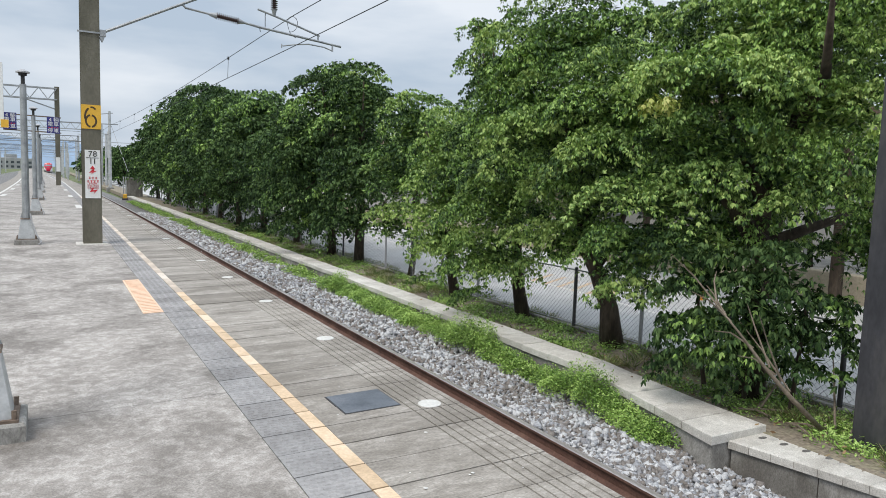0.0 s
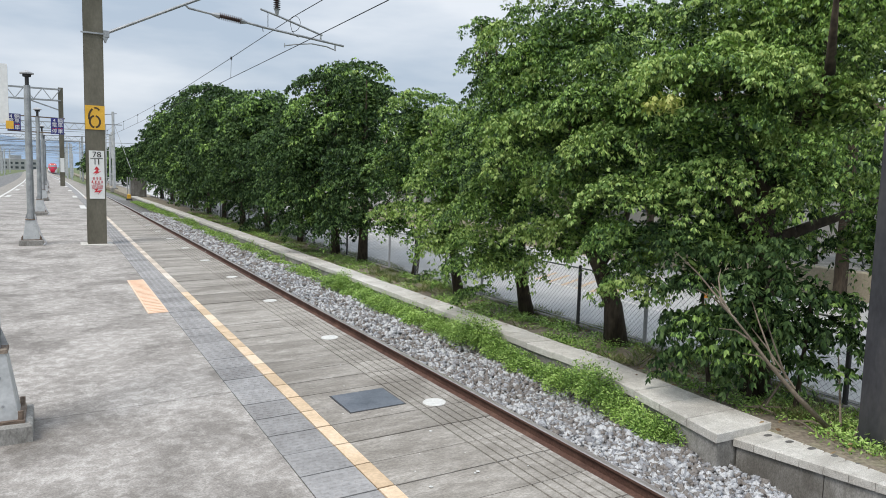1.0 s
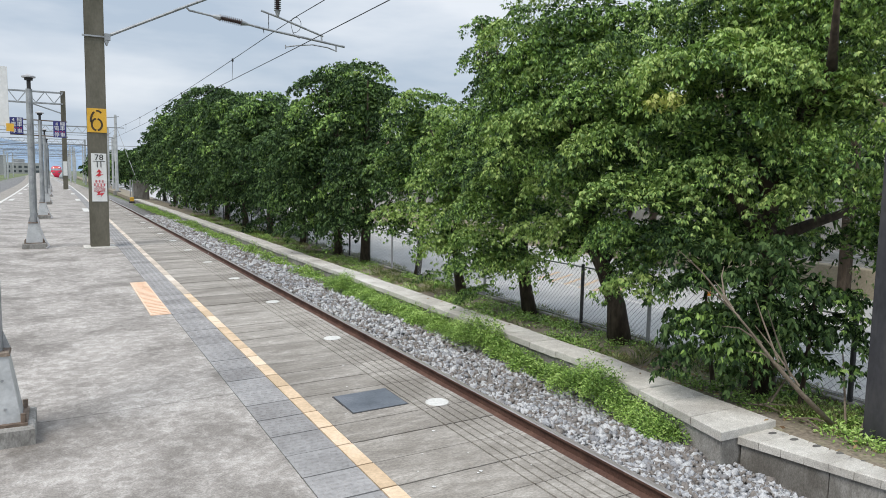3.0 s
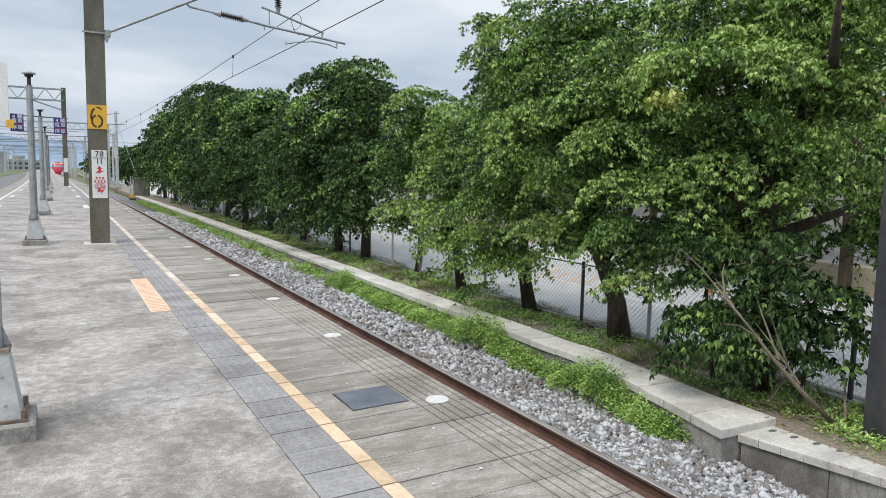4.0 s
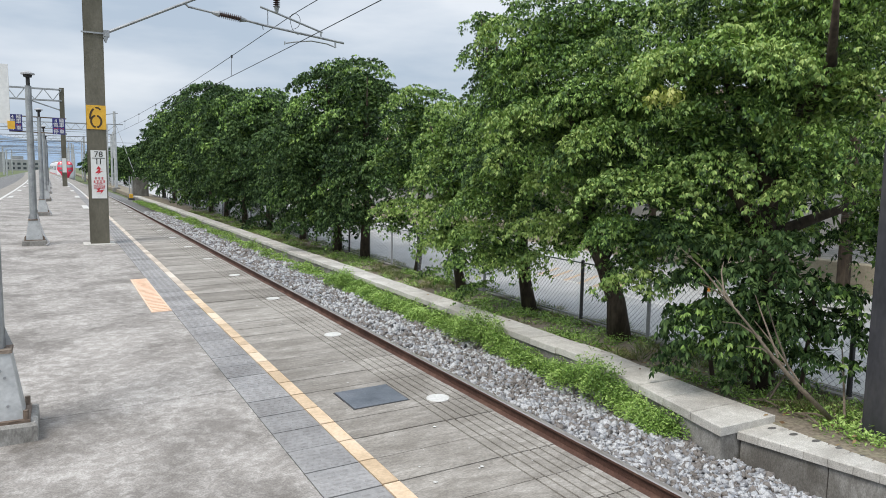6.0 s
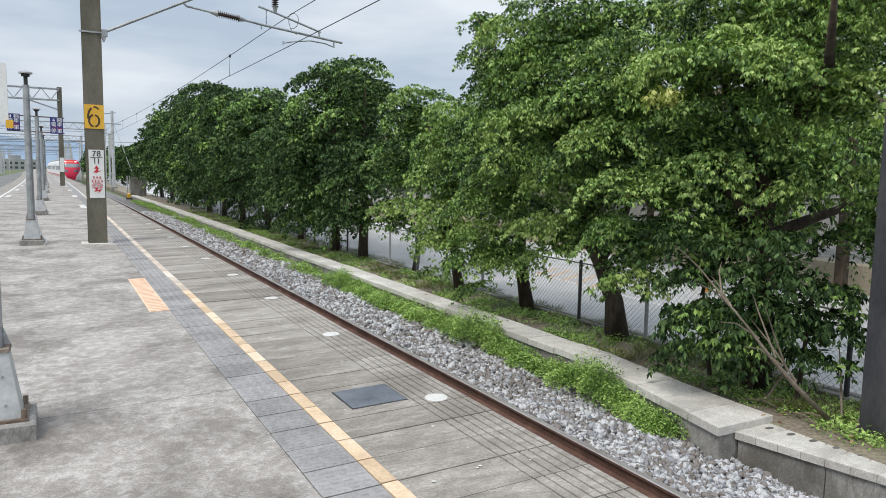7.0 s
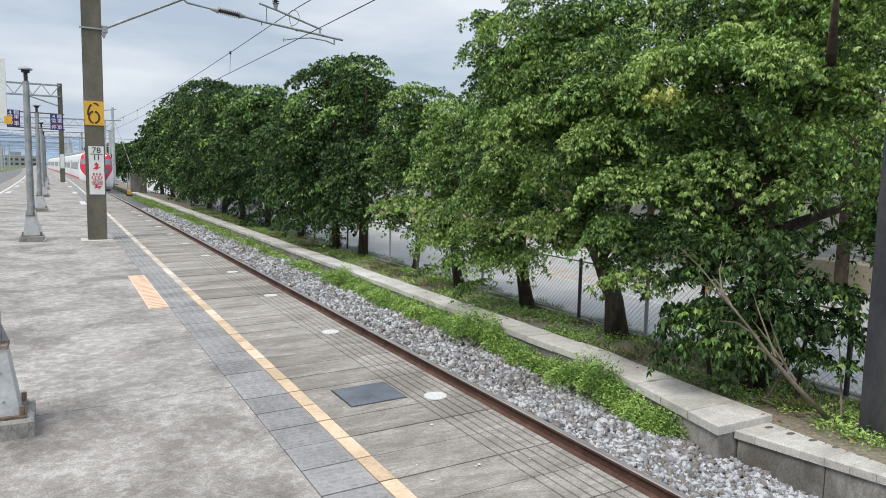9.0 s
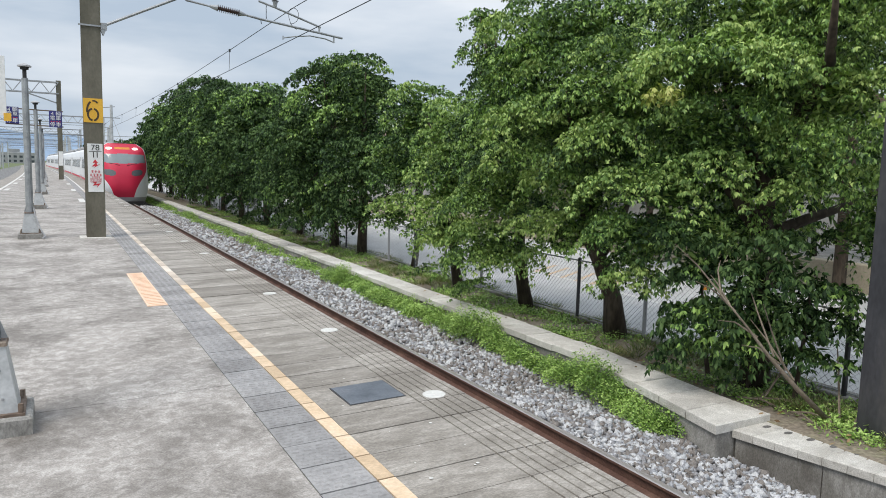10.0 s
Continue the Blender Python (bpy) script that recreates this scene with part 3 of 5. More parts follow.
def stroke(pts, w):
    """A flat painted stroke of even width along (x, z) points."""
    geo, n = Geo(), len(pts)
    vs = []
    for i, (x, z) in enumerate(pts):
        a, b = pts[max(i - 1, 0)], pts[min(i + 1, n - 1)]
        d = Vector((b[0] - a[0], b[1] - a[1])).normalized() * w / 2
        vs += [(x - d.y, z + d.x), (x + d.y, z - d.x)]
    m = len(vs)
    faces = [(2 * i, 2 * i + 1, 2 * i + 3, 2 * i + 2) for i in range(n - 1)]
    geo.add([(x, FY - 0.015, z) for x, z in vs] + [(x, FY - 0.0122, z) for x, z in vs], faces)
    return geo


arc = lambda cx, cz, rx, rz, a0, a1: [(cx + rx * math.cos(radians(a0 + (a1 - a0) * i / 14)), cz + rz * math.sin(radians(a0 + (a1 - a0) * i / 14))) for i in range(15)]
for pts, w in ((arc(0.672, 2.395, 0.088, 0.11, 100, 262), 0.034), (arc(0.672, 2.395, 0.088, 0.11, -82, 80), 0.034), (arc(0.69, 2.46, 0.12, 0.195, 188, 118), 0.034), (arc(0.69, 2.46, 0.1, 0.195, 104, 52), 0.03)):
    part("numeral_stroke", stroke(pts, w), M_INKB, p6)

g = Geo()
g.box(0.555, 0.82, FY - 0.01, FY, 0.92, 1.845)
pw = part("warning_plate", g, M_SIGNW, mast, "white plate with 78 over 11 and a red high voltage warning")
lettering("numeral", "7", 0.155, M_INK, pw, (0.65, FY - 0.013, 1.765), 0.068)
lettering("numeral", "8", 0.155, M_INK, pw, (0.73, FY - 0.013, 1.765), 0.07)
for dx in (-0.032, 0.032):
    lettering("numeral", "1", 0.155, M_INK, pw, (0.69 + dx, FY - 0.013, 1.625))
g = Geo()
g.box(0.58, 0.80, FY - 0.014, FY - 0.0102, 1.69, 1.7)
part("divider", g, M_INK, pw)
for z0, up in ((1.38, 1), (1.0, -1)):
    g = Geo()
    y0 = FY - 0.0135
    if up > 0:
        pts = [(0.685, 0.165), (0.735, 0.1), (0.71, 0.1), (0.715, 0.06), (0.77, 0.075), (0.655, 0.0), (0.685, 0.035), (0.62, 0.025), (0.69, 0.1), (0.64, 0.1)]
    else:
        pts = [(0.63, 0.1), (0.71, 0.12), (0.685, 0.075), (0.775, 0.09), (0.70, 0.0), (0.72, 0.05), (0.63, 0.04), (0.665, 0.085)]
    n = len(pts)
    vs = [(a, y0, z0 + b) for a, b in pts] + [(a, FY - 0.0102, z0 + b) for a, b in pts]
    g.add(vs, [tuple(range(n)), tuple(reversed(range(n, 2 * n)))] + [(i, i + n, (i + 1) % n + n, (i + 1) % n) for i in range(n)])
    part("lightning_arrow", g, M_INKR, pw, "red lightning arrow")
g = Geo()
random.seed(8)
for row, cnt in ((1.31, 3), (1.245, 4)):
    for k in range(cnt):
        cx = 0.69 + (k - (cnt - 1) / 2) * 0.056
        for j in range(4):
            zz = row + (j - 1.5) * 0.013
            w = random.uniform(0.010, 0.022)
            g.box(cx - w, cx + w, FY - 0.0135, FY - 0.0102, zz - 0.003, zz + 0.003)
        g.box(cx - 0.003, cx + 0.003, FY - 0.0137, FY - 0.0103, row - 0.025, row + 0.025)
part("marking_bars", g, M_INKR, pw)
for text, zz, w in (("HIGH", 1.205, 0.13), ("VOLTAGE", 1.163, 0.2), ("DANGER", 1.121, 0.19)):
    lettering("lettering", text, 0.05, M_INKR, pw, (0.69, FY - 0.013, zz), w)
# bracket arm
g = Geo()
g.box(0.46, 0.9, FY - 0.03, FY - 0.006, 4.04, 4.07)
g.box(0.845, 0.95, PY - 0.1, PY, 4.0, 4.12)
g.frustum(0.885, PY - 0.04, 3.9, 4.0, 0.012, 0.05, 0.05, 0.05)
part("bracket", g, M_GALV, mast, "bolted steel bracket")
AY = PY - 0.05
cant = thing("cantilever", "galvanised cantilever with brown insulators over the track", "catenary arm")
g = Geo()
g.tube([(0.88, AY, 4.07), (1.6, AY, 4.44), (2.42, AY, 4.86), (4.9, AY, 6.1)], 0.028, 8)
part("tie_tube", g, M_GALV, cant)
g = Geo()
g.tube([(2.34, AY, 4.81), (2.4, AY, 4.75), (2.9, AY, 4.69)], 0.022, 8)
g.tube([(3.5, AY, 4.625), (3.9, AY, 4.565), (5.70, AY, 4.375)], 0.026, 8)
part("strut_tube", g, M_GALV, cant)
g = Geo()
g.tube([(3.84, AY, 4.93), (4.2, AY, 4.84), (5.2, AY, 4.55)], 0.023, 8)
g.beam((5.16, AY, 4.56), (5.17, AY, 4.43), 0.03)
part("messenger_tube", g, M_GALV, cant)
for p0, p1 in (((2.86, AY, 4.695), (3.56, AY, 4.617)), ((4.19, AY, 5.55), (4.19, AY, 4.84))):
    a, b = Vector(p0), Vector(p1)
    g = Geo()
    pts, rr = [a], [0.03]
    g2, g3 = Geo(), Geo()
    g2.tube([a, a.lerp(b, 0.2)], [0.03, 0.062], 10)
    g3.tube([a.lerp(b, 0.8), b], [0.062, 0.03], 10)
    for k in range(11):
        f = 0.2 + 0.6 * k / 10
        pts += [a.lerp(b, f), a.lerp(b, f + 0.012), a.lerp(b, f + 0.03)]
        rr += [0.035, 0.078, 0.035]
    g.tube(pts[1:], rr[1:], 12)
    ins = part("insulator", g, M_INSUL, cant, "ribbed brown porcelain insulator")
    part("end_cap", g2, M_GALV, ins, "grey metal end cap")
    part("end_cap", g3, M_GALV, ins, "grey metal end cap")
g = Geo()
for dx in (0.0,):
    for k in range(6):
        z = 4.9 - k * 0.055
        g.beam((4.0, AY - 0.012 * (k % 2), z), (4.0, AY + 0.012 * (k % 2), z - 0.055), 0.012)
part("hanger_chain", g, M_WIRE, cant)
g = Geo()
g.beam((3.88, AY, 4.58), (3.9, AY, 4.47), 0.012)
part("shackle", g, M_WIRE, cant)
g = Geo()
g.tube([(5.52, AY, 4.26), (5.3, AY, 4.32), (4.95, AY, 4.345), (4.6, AY, 4.29), (4.38, AY, 4.24)], 0.015, 6)
g.beam((5.5, AY, 4.25), (5.5, AY, 4.4), 0.03)
g.beam((4.36, AY, 4.2), (4.36, AY, 4.28), 0.02)
part("steady_arm", g, M_GALV, cant)
g = Geo()
pts = []
for k in range(14):
    a = math.pi * 2 * k / 13
    pts.append((4.52 + 0.15 * math.sin(a) + 0.012 * k, AY + 0.02, 4.72 - 0.17 * math.cos(a) * (1 if k < 10 else 1.6)))
g.tube(pts, 0.006, 5)
part("jumper_wire", g, M_WIRE, cant)


def cx_wire(y):
    return 4.52 - 0.0048 * max(0, y - 15.3) - off(y) if y > 15.3 else 4.52


WY = [-12, 0, 8, 15.3, 22, 30, 38, 46, 54, 62, 80, 100, 120, 150, 180]
wires = thing("overhead_line", "dark contact wire and messenger wire with droppers", "overhead wire")
g = Geo()
g.tube([(cx_wire(y), y, 4.2) for y in WY], 0.0085, 5)
part("contact_wire", g, M_WIRE, wires)


def mz(y):
    k = ((y - 15.3) % 46) / 46
    return 4.86 - 0.75 * k * (1 - k)


MY = [-12 + 3.0 * i for i in range(62)]
g = Geo()
g.tube([(cx_wire(y) + 0.02, y, mz(y)) for y in MY], 0.0085, 5)
part("messenger_wire", g, M_WIRE, wires)
for y in (8.0, 21.2, 30.5, 38.0, 45.5, 54, 68, 77, 86, 95):
    g = Geo()
    g.tube([(cx_wire(y), y, 4.2), (cx_wire(y) + 0.02, y, mz(y))], 0.006, 4)
    g.tube([(cx_wire(y) + 0.02, y, mz(y) - 0.05), (cx_wire(y) + 0.02, y, mz(y) + 0.03)], 0.028, 6)
    part("dropper", g, M_WIRE, wires)

# right-hand dark column beside the trough
col = thing("steel_column", "dark grey steel H-column with step bolts behind the trough", "steel column")
g = Geo()
cxr, cyr, w = 6.99, 3.72, 0.46
g.hsec(cxr, cyr, -1.0, 8, 0.4, w, 0.025, 0.03, True)
part("shaft", g, M_DARKP, col)
g = Geo()
g.box(cxr - 0.27, cxr + 0.36, cyr - 0.32, cyr + 0.32, -1.2, -0.93, 0.02)
part("footing", g, M_WALLC, col, "rough concrete footing")
for k in range(9):
    z = 0.72 + k * 0.235
    g = Geo()
    g.tube([(cxr - w / 2, cyr - 0.1, z), (cxr - w / 2 - 0.14, cyr - 0.1, z)], 0.008, 6)
    part("step_bolt", g, M_GALV, col)

# ---- portals and masts further down the line ----


def portal(y, x0, x1, z, label, mat=M_STEELP, plate=False, w=0.34):
    p = thing("portal_frame", label, "catenary portal", group="portals over the tracks")
    for x in (x0, x1):
        mast_pole(x - off(y), y, -1.3 if abs(x) > 3 else zp(x), z + 0.15, w, p, mat, 0.3)
    g = Geo()
    X0, X1 = x0 - off(y), x1 - off(y)
    for dy in (-0.22, 0.22):
        g.beam((X0, y + dy, z), (X1, y + dy, z), 0.09)
        g.beam((X0, y + dy, z - 0.85), (X1, y + dy, z - 0.85), 0.09)
    part("chord", g, M_GALV, p, "pale steel truss chords")
    n = max(3, round((X1 - X0) / 1.25))
    for k in range(n):
        g = Geo()
        a, b = X0 + (X1 - X0) * k / n, X0 + (X1 - X0) * (k + 1) / n
        m = (a + b) / 2
        g.beam((a, y - 0.22, z), (m, y - 0.22, z - 0.85), 0.06)
        g.beam((m, y - 0.22, z - 0.85), (b, y - 0.22, z), 0.06)
        part("brace", g, M_GALV, p)
    for X, s in ((X0, 1), (X1, -1)):
        g = Geo()
        g.beam((X, y, z - 1.6), (X + s * 2.3, y, z - 0.85), 0.09)
        part("knee_brace", g, M_GALV, p)
    g = Geo()
    g.beam((X0, y, z - 2.6), (X1 + 4.3, y, z - 2.45), 0.07)
    part("line_arm", g, M_GALV, p)
    if plate:
        g = Geo()
        g.box(X1 - 0.14, X1 + 0.15, y - 0.175, y - 0.16, 1.1, 2.2)
        part("warning_plate", g, M_SIGNW, p, "small white warning plate")
    return p


portal(63.0, -9.0, 0.7, 7.45, "brown steel portal frame with pale truss on the platform", plate=True)
for y in (112.0, 160.0, 210.0, 262.0, 318.0):
    portal(y, -10.5, 7.4, 7.6, "pale steel portal frame spanning the tracks", M_GALVL, w=0.36)
random.seed(21)
for k in range(26):
    y = 100 + k * 9.5
    s = random.choice((-1, 1, 1))
    x = (random.uniform(6.2, 9.5) if s > 0 else random.uniform(-13, -7.5)) - off(y)
    m = thing("line_mast", "pale steel line mast beside the track", "mast", at=(x, y, -1.3), group="masts along the line")
    hgt = random.uniform(7, 9.5)
    g = Geo()
    g.tube([(0, 0, 0), (0, 0, hgt)], [0.16, 0.12], 8)
    part("shaft", g, M_GALVL, m)
    g = Geo()
    g.beam((0, 0, hgt - 1.2), (-2.6 * s, 0, hgt - 0.9), 0.07)
    g.beam((0, 0, hgt - 2.3), (-2.6 * s, 0, hgt - 2.1), 0.07)
    part("arm", g, M_GALVL, m)

far_wires = thing("span_wires", "dark span wires strung between the far masts", "wires")
for k in range(14):
    y = 120 + 14 * k
    z = 5.2 + (k * 1.37) % 4
    g = Geo()
    g.tube([(-30 - off(y), y, z + 0.8), (-10 - off(y), y, z), (7 - off(y), y, z + 0.1)], 0.03, 4)
    part("span_wire", g, M_WIRE, far_wires)

fm = thing("line_mast", "pale grey tapered steel mast with wire arm beside the walkway", "mast", at=(6.15, 92, -1.1))
g = Geo()
g.tube([(0, 0, 0), (0, 0, 9.2)], [0.19, 0.15], 10)
part("shaft", g, M_GALVL, fm)
g = Geo()
g.box(-0.4, 0.4, -0.4, 0.4, -0.2, 0.35, 0.05)
part("footing", g, M_WALLC, fm, "dark concrete footing")
g = Geo()
g.beam((0.4, -0.1, 9.0), (-2.2, 0, 8.6), 0.08)
g.beam((0.1, 0, 6.4), (-2.6, 0, 6.9), 0.08)
part("arm", g, M_GALV, fm)
g = Geo()
g.tube([(0.2, 0, 7.5), (2.4, -3, 0.1)], 0.03, 5)
part("guy_wire", g, M_GALV, fm)
g = Geo()
g.tube([(-1.9, 0, 8.55), (-1.9, 0, 7.6)], 0.09, 8)
part("insulator", g, M_INSUL, fm, "brown insulator")

g = Geo()
hut = thing("relay_cabinet", "weathered grey relay cabinet at the end of the walkway", "cabinet", at=(5.85, 68, -1.0))
g.box(0, 1.3, 0, 1.2, 0, 1.72, 0.03)
part("body", g, M_WALLC, hut)
for k in range(5):
    g = Geo()
    g.box(0.1 + k * 0.23, 0.29 + k * 0.23, -0.025, -0.002, 0.1, 1.6)
    part("panel", g, M_WALLC, hut)
g = Geo()
g.beam((-0.25, 0.1, 0), (-0.25, 0.1, 1.8), 0.09)
g.beam((-0.05, 0.1, 0), (-0.05, 0.1, 1.8), 0.09)
part("post", g, M_GALVL, hut)
yb = thing("point_machine", "small yellow trackside box on dark feet", "trackside box", at=(5.35, 64, -1.1))
g = Geo()
g.box(-0.13, 0.15, -0.15, 0.15, 0.16, 0.5, 0.03)
part("housing", g, M_SIGNY, yb)
g = Geo()
g.box(-0.2, 0.26, -0.18, 0.18, 0.0, 0.16, 0.03)
part("feet", g, M_TDARK, yb)

# ---- lamp posts on the platform ----


def lamp_post(x, y, h, scale=1.0, group="lamp posts along the platform"):
    z = zp(x)
    t = thing("lamp_post", "grey tubular lamp post on a tapered metal foot", "lamp post", at=(x, y, z), group=group)
    g = Geo()
    g.box(-0.21, 0.21, -0.2, 0.2, -0.02, 0.105, 0.012)
    part("footing", g, M_WALLC, t, "worn concrete footing")
    g = Geo()
    g.box(-0.175, 0.175, -0.16, 0.16, 0.105, 0.12)
    part("base_plate", g, M_RUST, t, "rusty base plate")
    g = Geo()
    g.frustum(0, 0, 0.12, 0.49, 0.145, 0.13, 0.09, 0.085)
    part("foot_cover", g, M_GALVL, t, "pale sheet-metal foot cover")
    g = Geo()
    g.frustum(0, 0, 0.49, 0.508, 0.1, 0.095, 0.094, 0.09)
    part("collar", g, M_RUST, t, "rust-stained collar")
    for sx, sy in ((-1, -1), (1, -1), (-1, 1), (1, 1)):
        g = Geo()
        g.tube([(sx * 0.155, sy * 0.14, 0.11), (sx * 0.155, sy * 0.14, 0.17)], 0.014, 6)
        part("anchor_bolt", g, M_RUST, t)
    for k, (dx, dz) in enumerate(((0.0, 0.4), (0.02, 0.36), (-0.03, 0.22), (0.03, 0.2))):
        g = Geo()
        g.tube([(0.04 + dx, -0.11 - 0.045 * (0.49 - dz), dz), (0.04 + dx, -0.118 - 0.045 * (0.49 - dz), dz)], 0.008, 6)
        part("rivet", g, M_GALV, t)
    g = Geo()
    g.tube([(0, 0, 0.5), (0, 0, h - 0.28)], [0.066, 0.056], 12)
    part("pole", g, M_GALV, t, smooth=False)
    g = Geo()
    for dx in (-1, 1):
        g = Geo()
        g.add([(dx * 0.066, -0.004, 0.52), (dx * 0.1, -0.004, 0.52), (dx * 0.066, -0.004, 0.62), (dx * 0.066, 0.004, 0.52), (dx * 0.1, 0.004, 0.52), (dx * 0.066, 0.004, 0.62)], [(0, 1, 2), (5, 4, 3), (0, 3, 4, 1), (1, 4, 5, 2)])
        part("gusset", g, M_GALV, t)
    g = Geo()
    g.tube([(0, 0, h - 0.28), (0, 0, h - 0.1)], [0.035, 0.035], 8)
    g.tube([(0, 0, h - 0.12), (0, 0, h - 0.07)], [0.07, 0.075], 12)
    part("neck", g, M_TDARK, t, "dark neck")
    g = Geo()
    g.tube([(0, 0, h - 0.07), (0, 0, h - 0.045), (0, 0, h)], [0.12, 0.12, 0.03], 14)
    part("lamp_cap", g, M_TGREY, t, "grey mushroom lamp cap")
    if y < 10:
        return t
    g = Geo()
    g.tube([(0.07, -0.06, 0.6), (0.09, -0.1, 0.45), (0.17, -0.17, 0.2), (0.25, -0.2, 0.06), (0.2, -0.26, 0.02)], 0.014, 6)
    part("cable", g, M_TGREY, t, "grey power cable")
    return t


lamp_post(-0.385, 4.66, 3.33)
lamp_a = lamp_post(-0.45, 15.85, 3.33)
for y in (25.5, 36.0, 46.0, 56.5, 67.0, 78.0, 89.0, 100.0, 112.0):
    copy_thing(lamp_a, pose(-0.45 - off(y), y, zp(-0.45)))
board = thing("notice_board", "pale grey board with a small yellow tag on the lamp post", "sign", at=(-0.5, 4.55, 1.74))
g = Geo()
g.box(-0.3, 0.258, -0.01, 0.02, 0.0, 0.31)
part("board", g, M_SIGNW, board)
g = Geo()
g.box(0.245, 0.28, -0.016, -0.0102, -0.03, 0.012)
part("tag", g, M_SIGNY, board, "yellow tag")
g = Geo()
g.box(0.0, 0.16, 0.02, 0.08, 0.1, 0.16)
part("bracket", g, M_GALV, board)

stop = thing("stop_sign_board", "blue hanging sign boards with white characters on arms", "sign", at=(-0.45, 25.42, 0))
g = Geo()
for z in (2.58, 3.05):
    g.beam((-0.8, 0.05, z), (0.75, 0.05, z - 0.03), 0.035)
part("arm", g, M_RUST, stop, "rusty cross arms")
for cx, cz in ((-0.62, 2.84), (0.535, 2.775)):
    g = Geo()
    g.box(cx - 0.175, cx + 0.175, -0.012, 0.012, cz - 0.25, cz + 0.25)
    p = part("plate", g, M_BLUE, stop, "blue plate with white characters")
    for ch, dx, dz in (("4", -0.08, 0.165), ("輛", 0.08, 0.165), ("電", -0.08, 0.03), ("車", 0.08, 0.03), ("停", -0.08, -0.17), ("車", 0.08, -0.17)):
        lettering("lettering", ch, 0.15, M_INKW, p, (cx + dx, -0.016, cz + dz))
    g = Geo()
    for k in range(4):
        g.box(cx - 0.13 + k * 0.075, cx - 0.09 + k * 0.075, -0.016, -0.0122, cz - 0.085, cz - 0.06)
    part("marking_bars", g, M_INKR, p)

# ---- floor fittings ----
hatch = thing("floor_hatch", "dark blue-grey steel hatch set in the platform", "hatch", at=(0, 0, 0))
g = Geo()
g.sweep([(1.545, zp(1.545) - 0.01), (1.915, zp(1.915) - 0.01), (1.915, zp(1.915) + 0.007), (1.545, zp(1.545) + 0.007)], [4.06, 4.42], bend=False)
part("lid", g, M_HATCH, hatch)
g = Geo()
for a, b, c, d in ((1.537, 1.545, 4.052, 4.428), (1.915, 1.923, 4.052, 4.428), (1.545, 1.915, 4.052, 4.06), (1.545, 1.915, 4.42, 4.428)):
    g.sweep([(a, zp(a) - 0.01), (b, zp(b) - 0.01), (b, zp(b) + 0.004), (a, zp(a) + 0.004)], [c, d], bend=False)
part("frame", g, M_TDARK, hatch, "dark frame")
for k in range(22):
    y = 4.0 + 2.0 * k
    d = thing("marker_disc", "white painted disc near the platform edge", "marker", at=(2.1, y, zp(2.1)), group="discs along the platform edge")
    d.rotation_euler = (0, -0.0262, 0)
    g = Geo()
    g.tube([(0, 0, 0), (0, 0, 0.004)], [0.078, 0.075], 18)
    part("disc", g, M_WHITEP, d)
for k in range(2):
    y0, y1 = 7.85, 10.28
    if k:
        y0, y1 = -2.0, 0.4
    g = Geo()
    g.sweep([(0.785, zp(0.785) - 0.01), (0.985, zp(0.985) - 0.01), (0.985, zp(0.985) + 0.006), (0.785, zp(0.785) + 0.006)], [y0, y1], bend=False)
    mat_ = thing("tactile_patch", "pale orange tactile strip beside the grey tiles", "tactile strip", group="tactile strips")
    part("sheet", g, M_PINK, mat_)
    for j in range(26):
        g = Geo()
        yy = y0 + 0.05 + j * (y1 - y0 - 0.1) / 25
        g.sweep([(0.8, zp(0.8) + 0.006), (0.97, zp(0.97) + 0.006), (0.965, zp(0.965) + 0.011), (0.805, zp(0.805) + 0.011)], [yy - 0.012, yy + 0.012], bend=False)
        part("rib", g, M_PINK, mat_)
for k in range(2, 12):
    y = 9.06 + 10.5 * k
    for s in (0.885, -2.0):
        p = thing("queue_mark", "pale painted queue mark on the platform", "marking", at=(s - off(y), y, zp(s) + 0.002), group="pale queue marks")
        g = Geo()
        g.box(-0.1, 0.1, -1.2, 1.2, -0.003, 0.003)
        part("paint", g, M_WHITEP, p)

# ---- trees ----


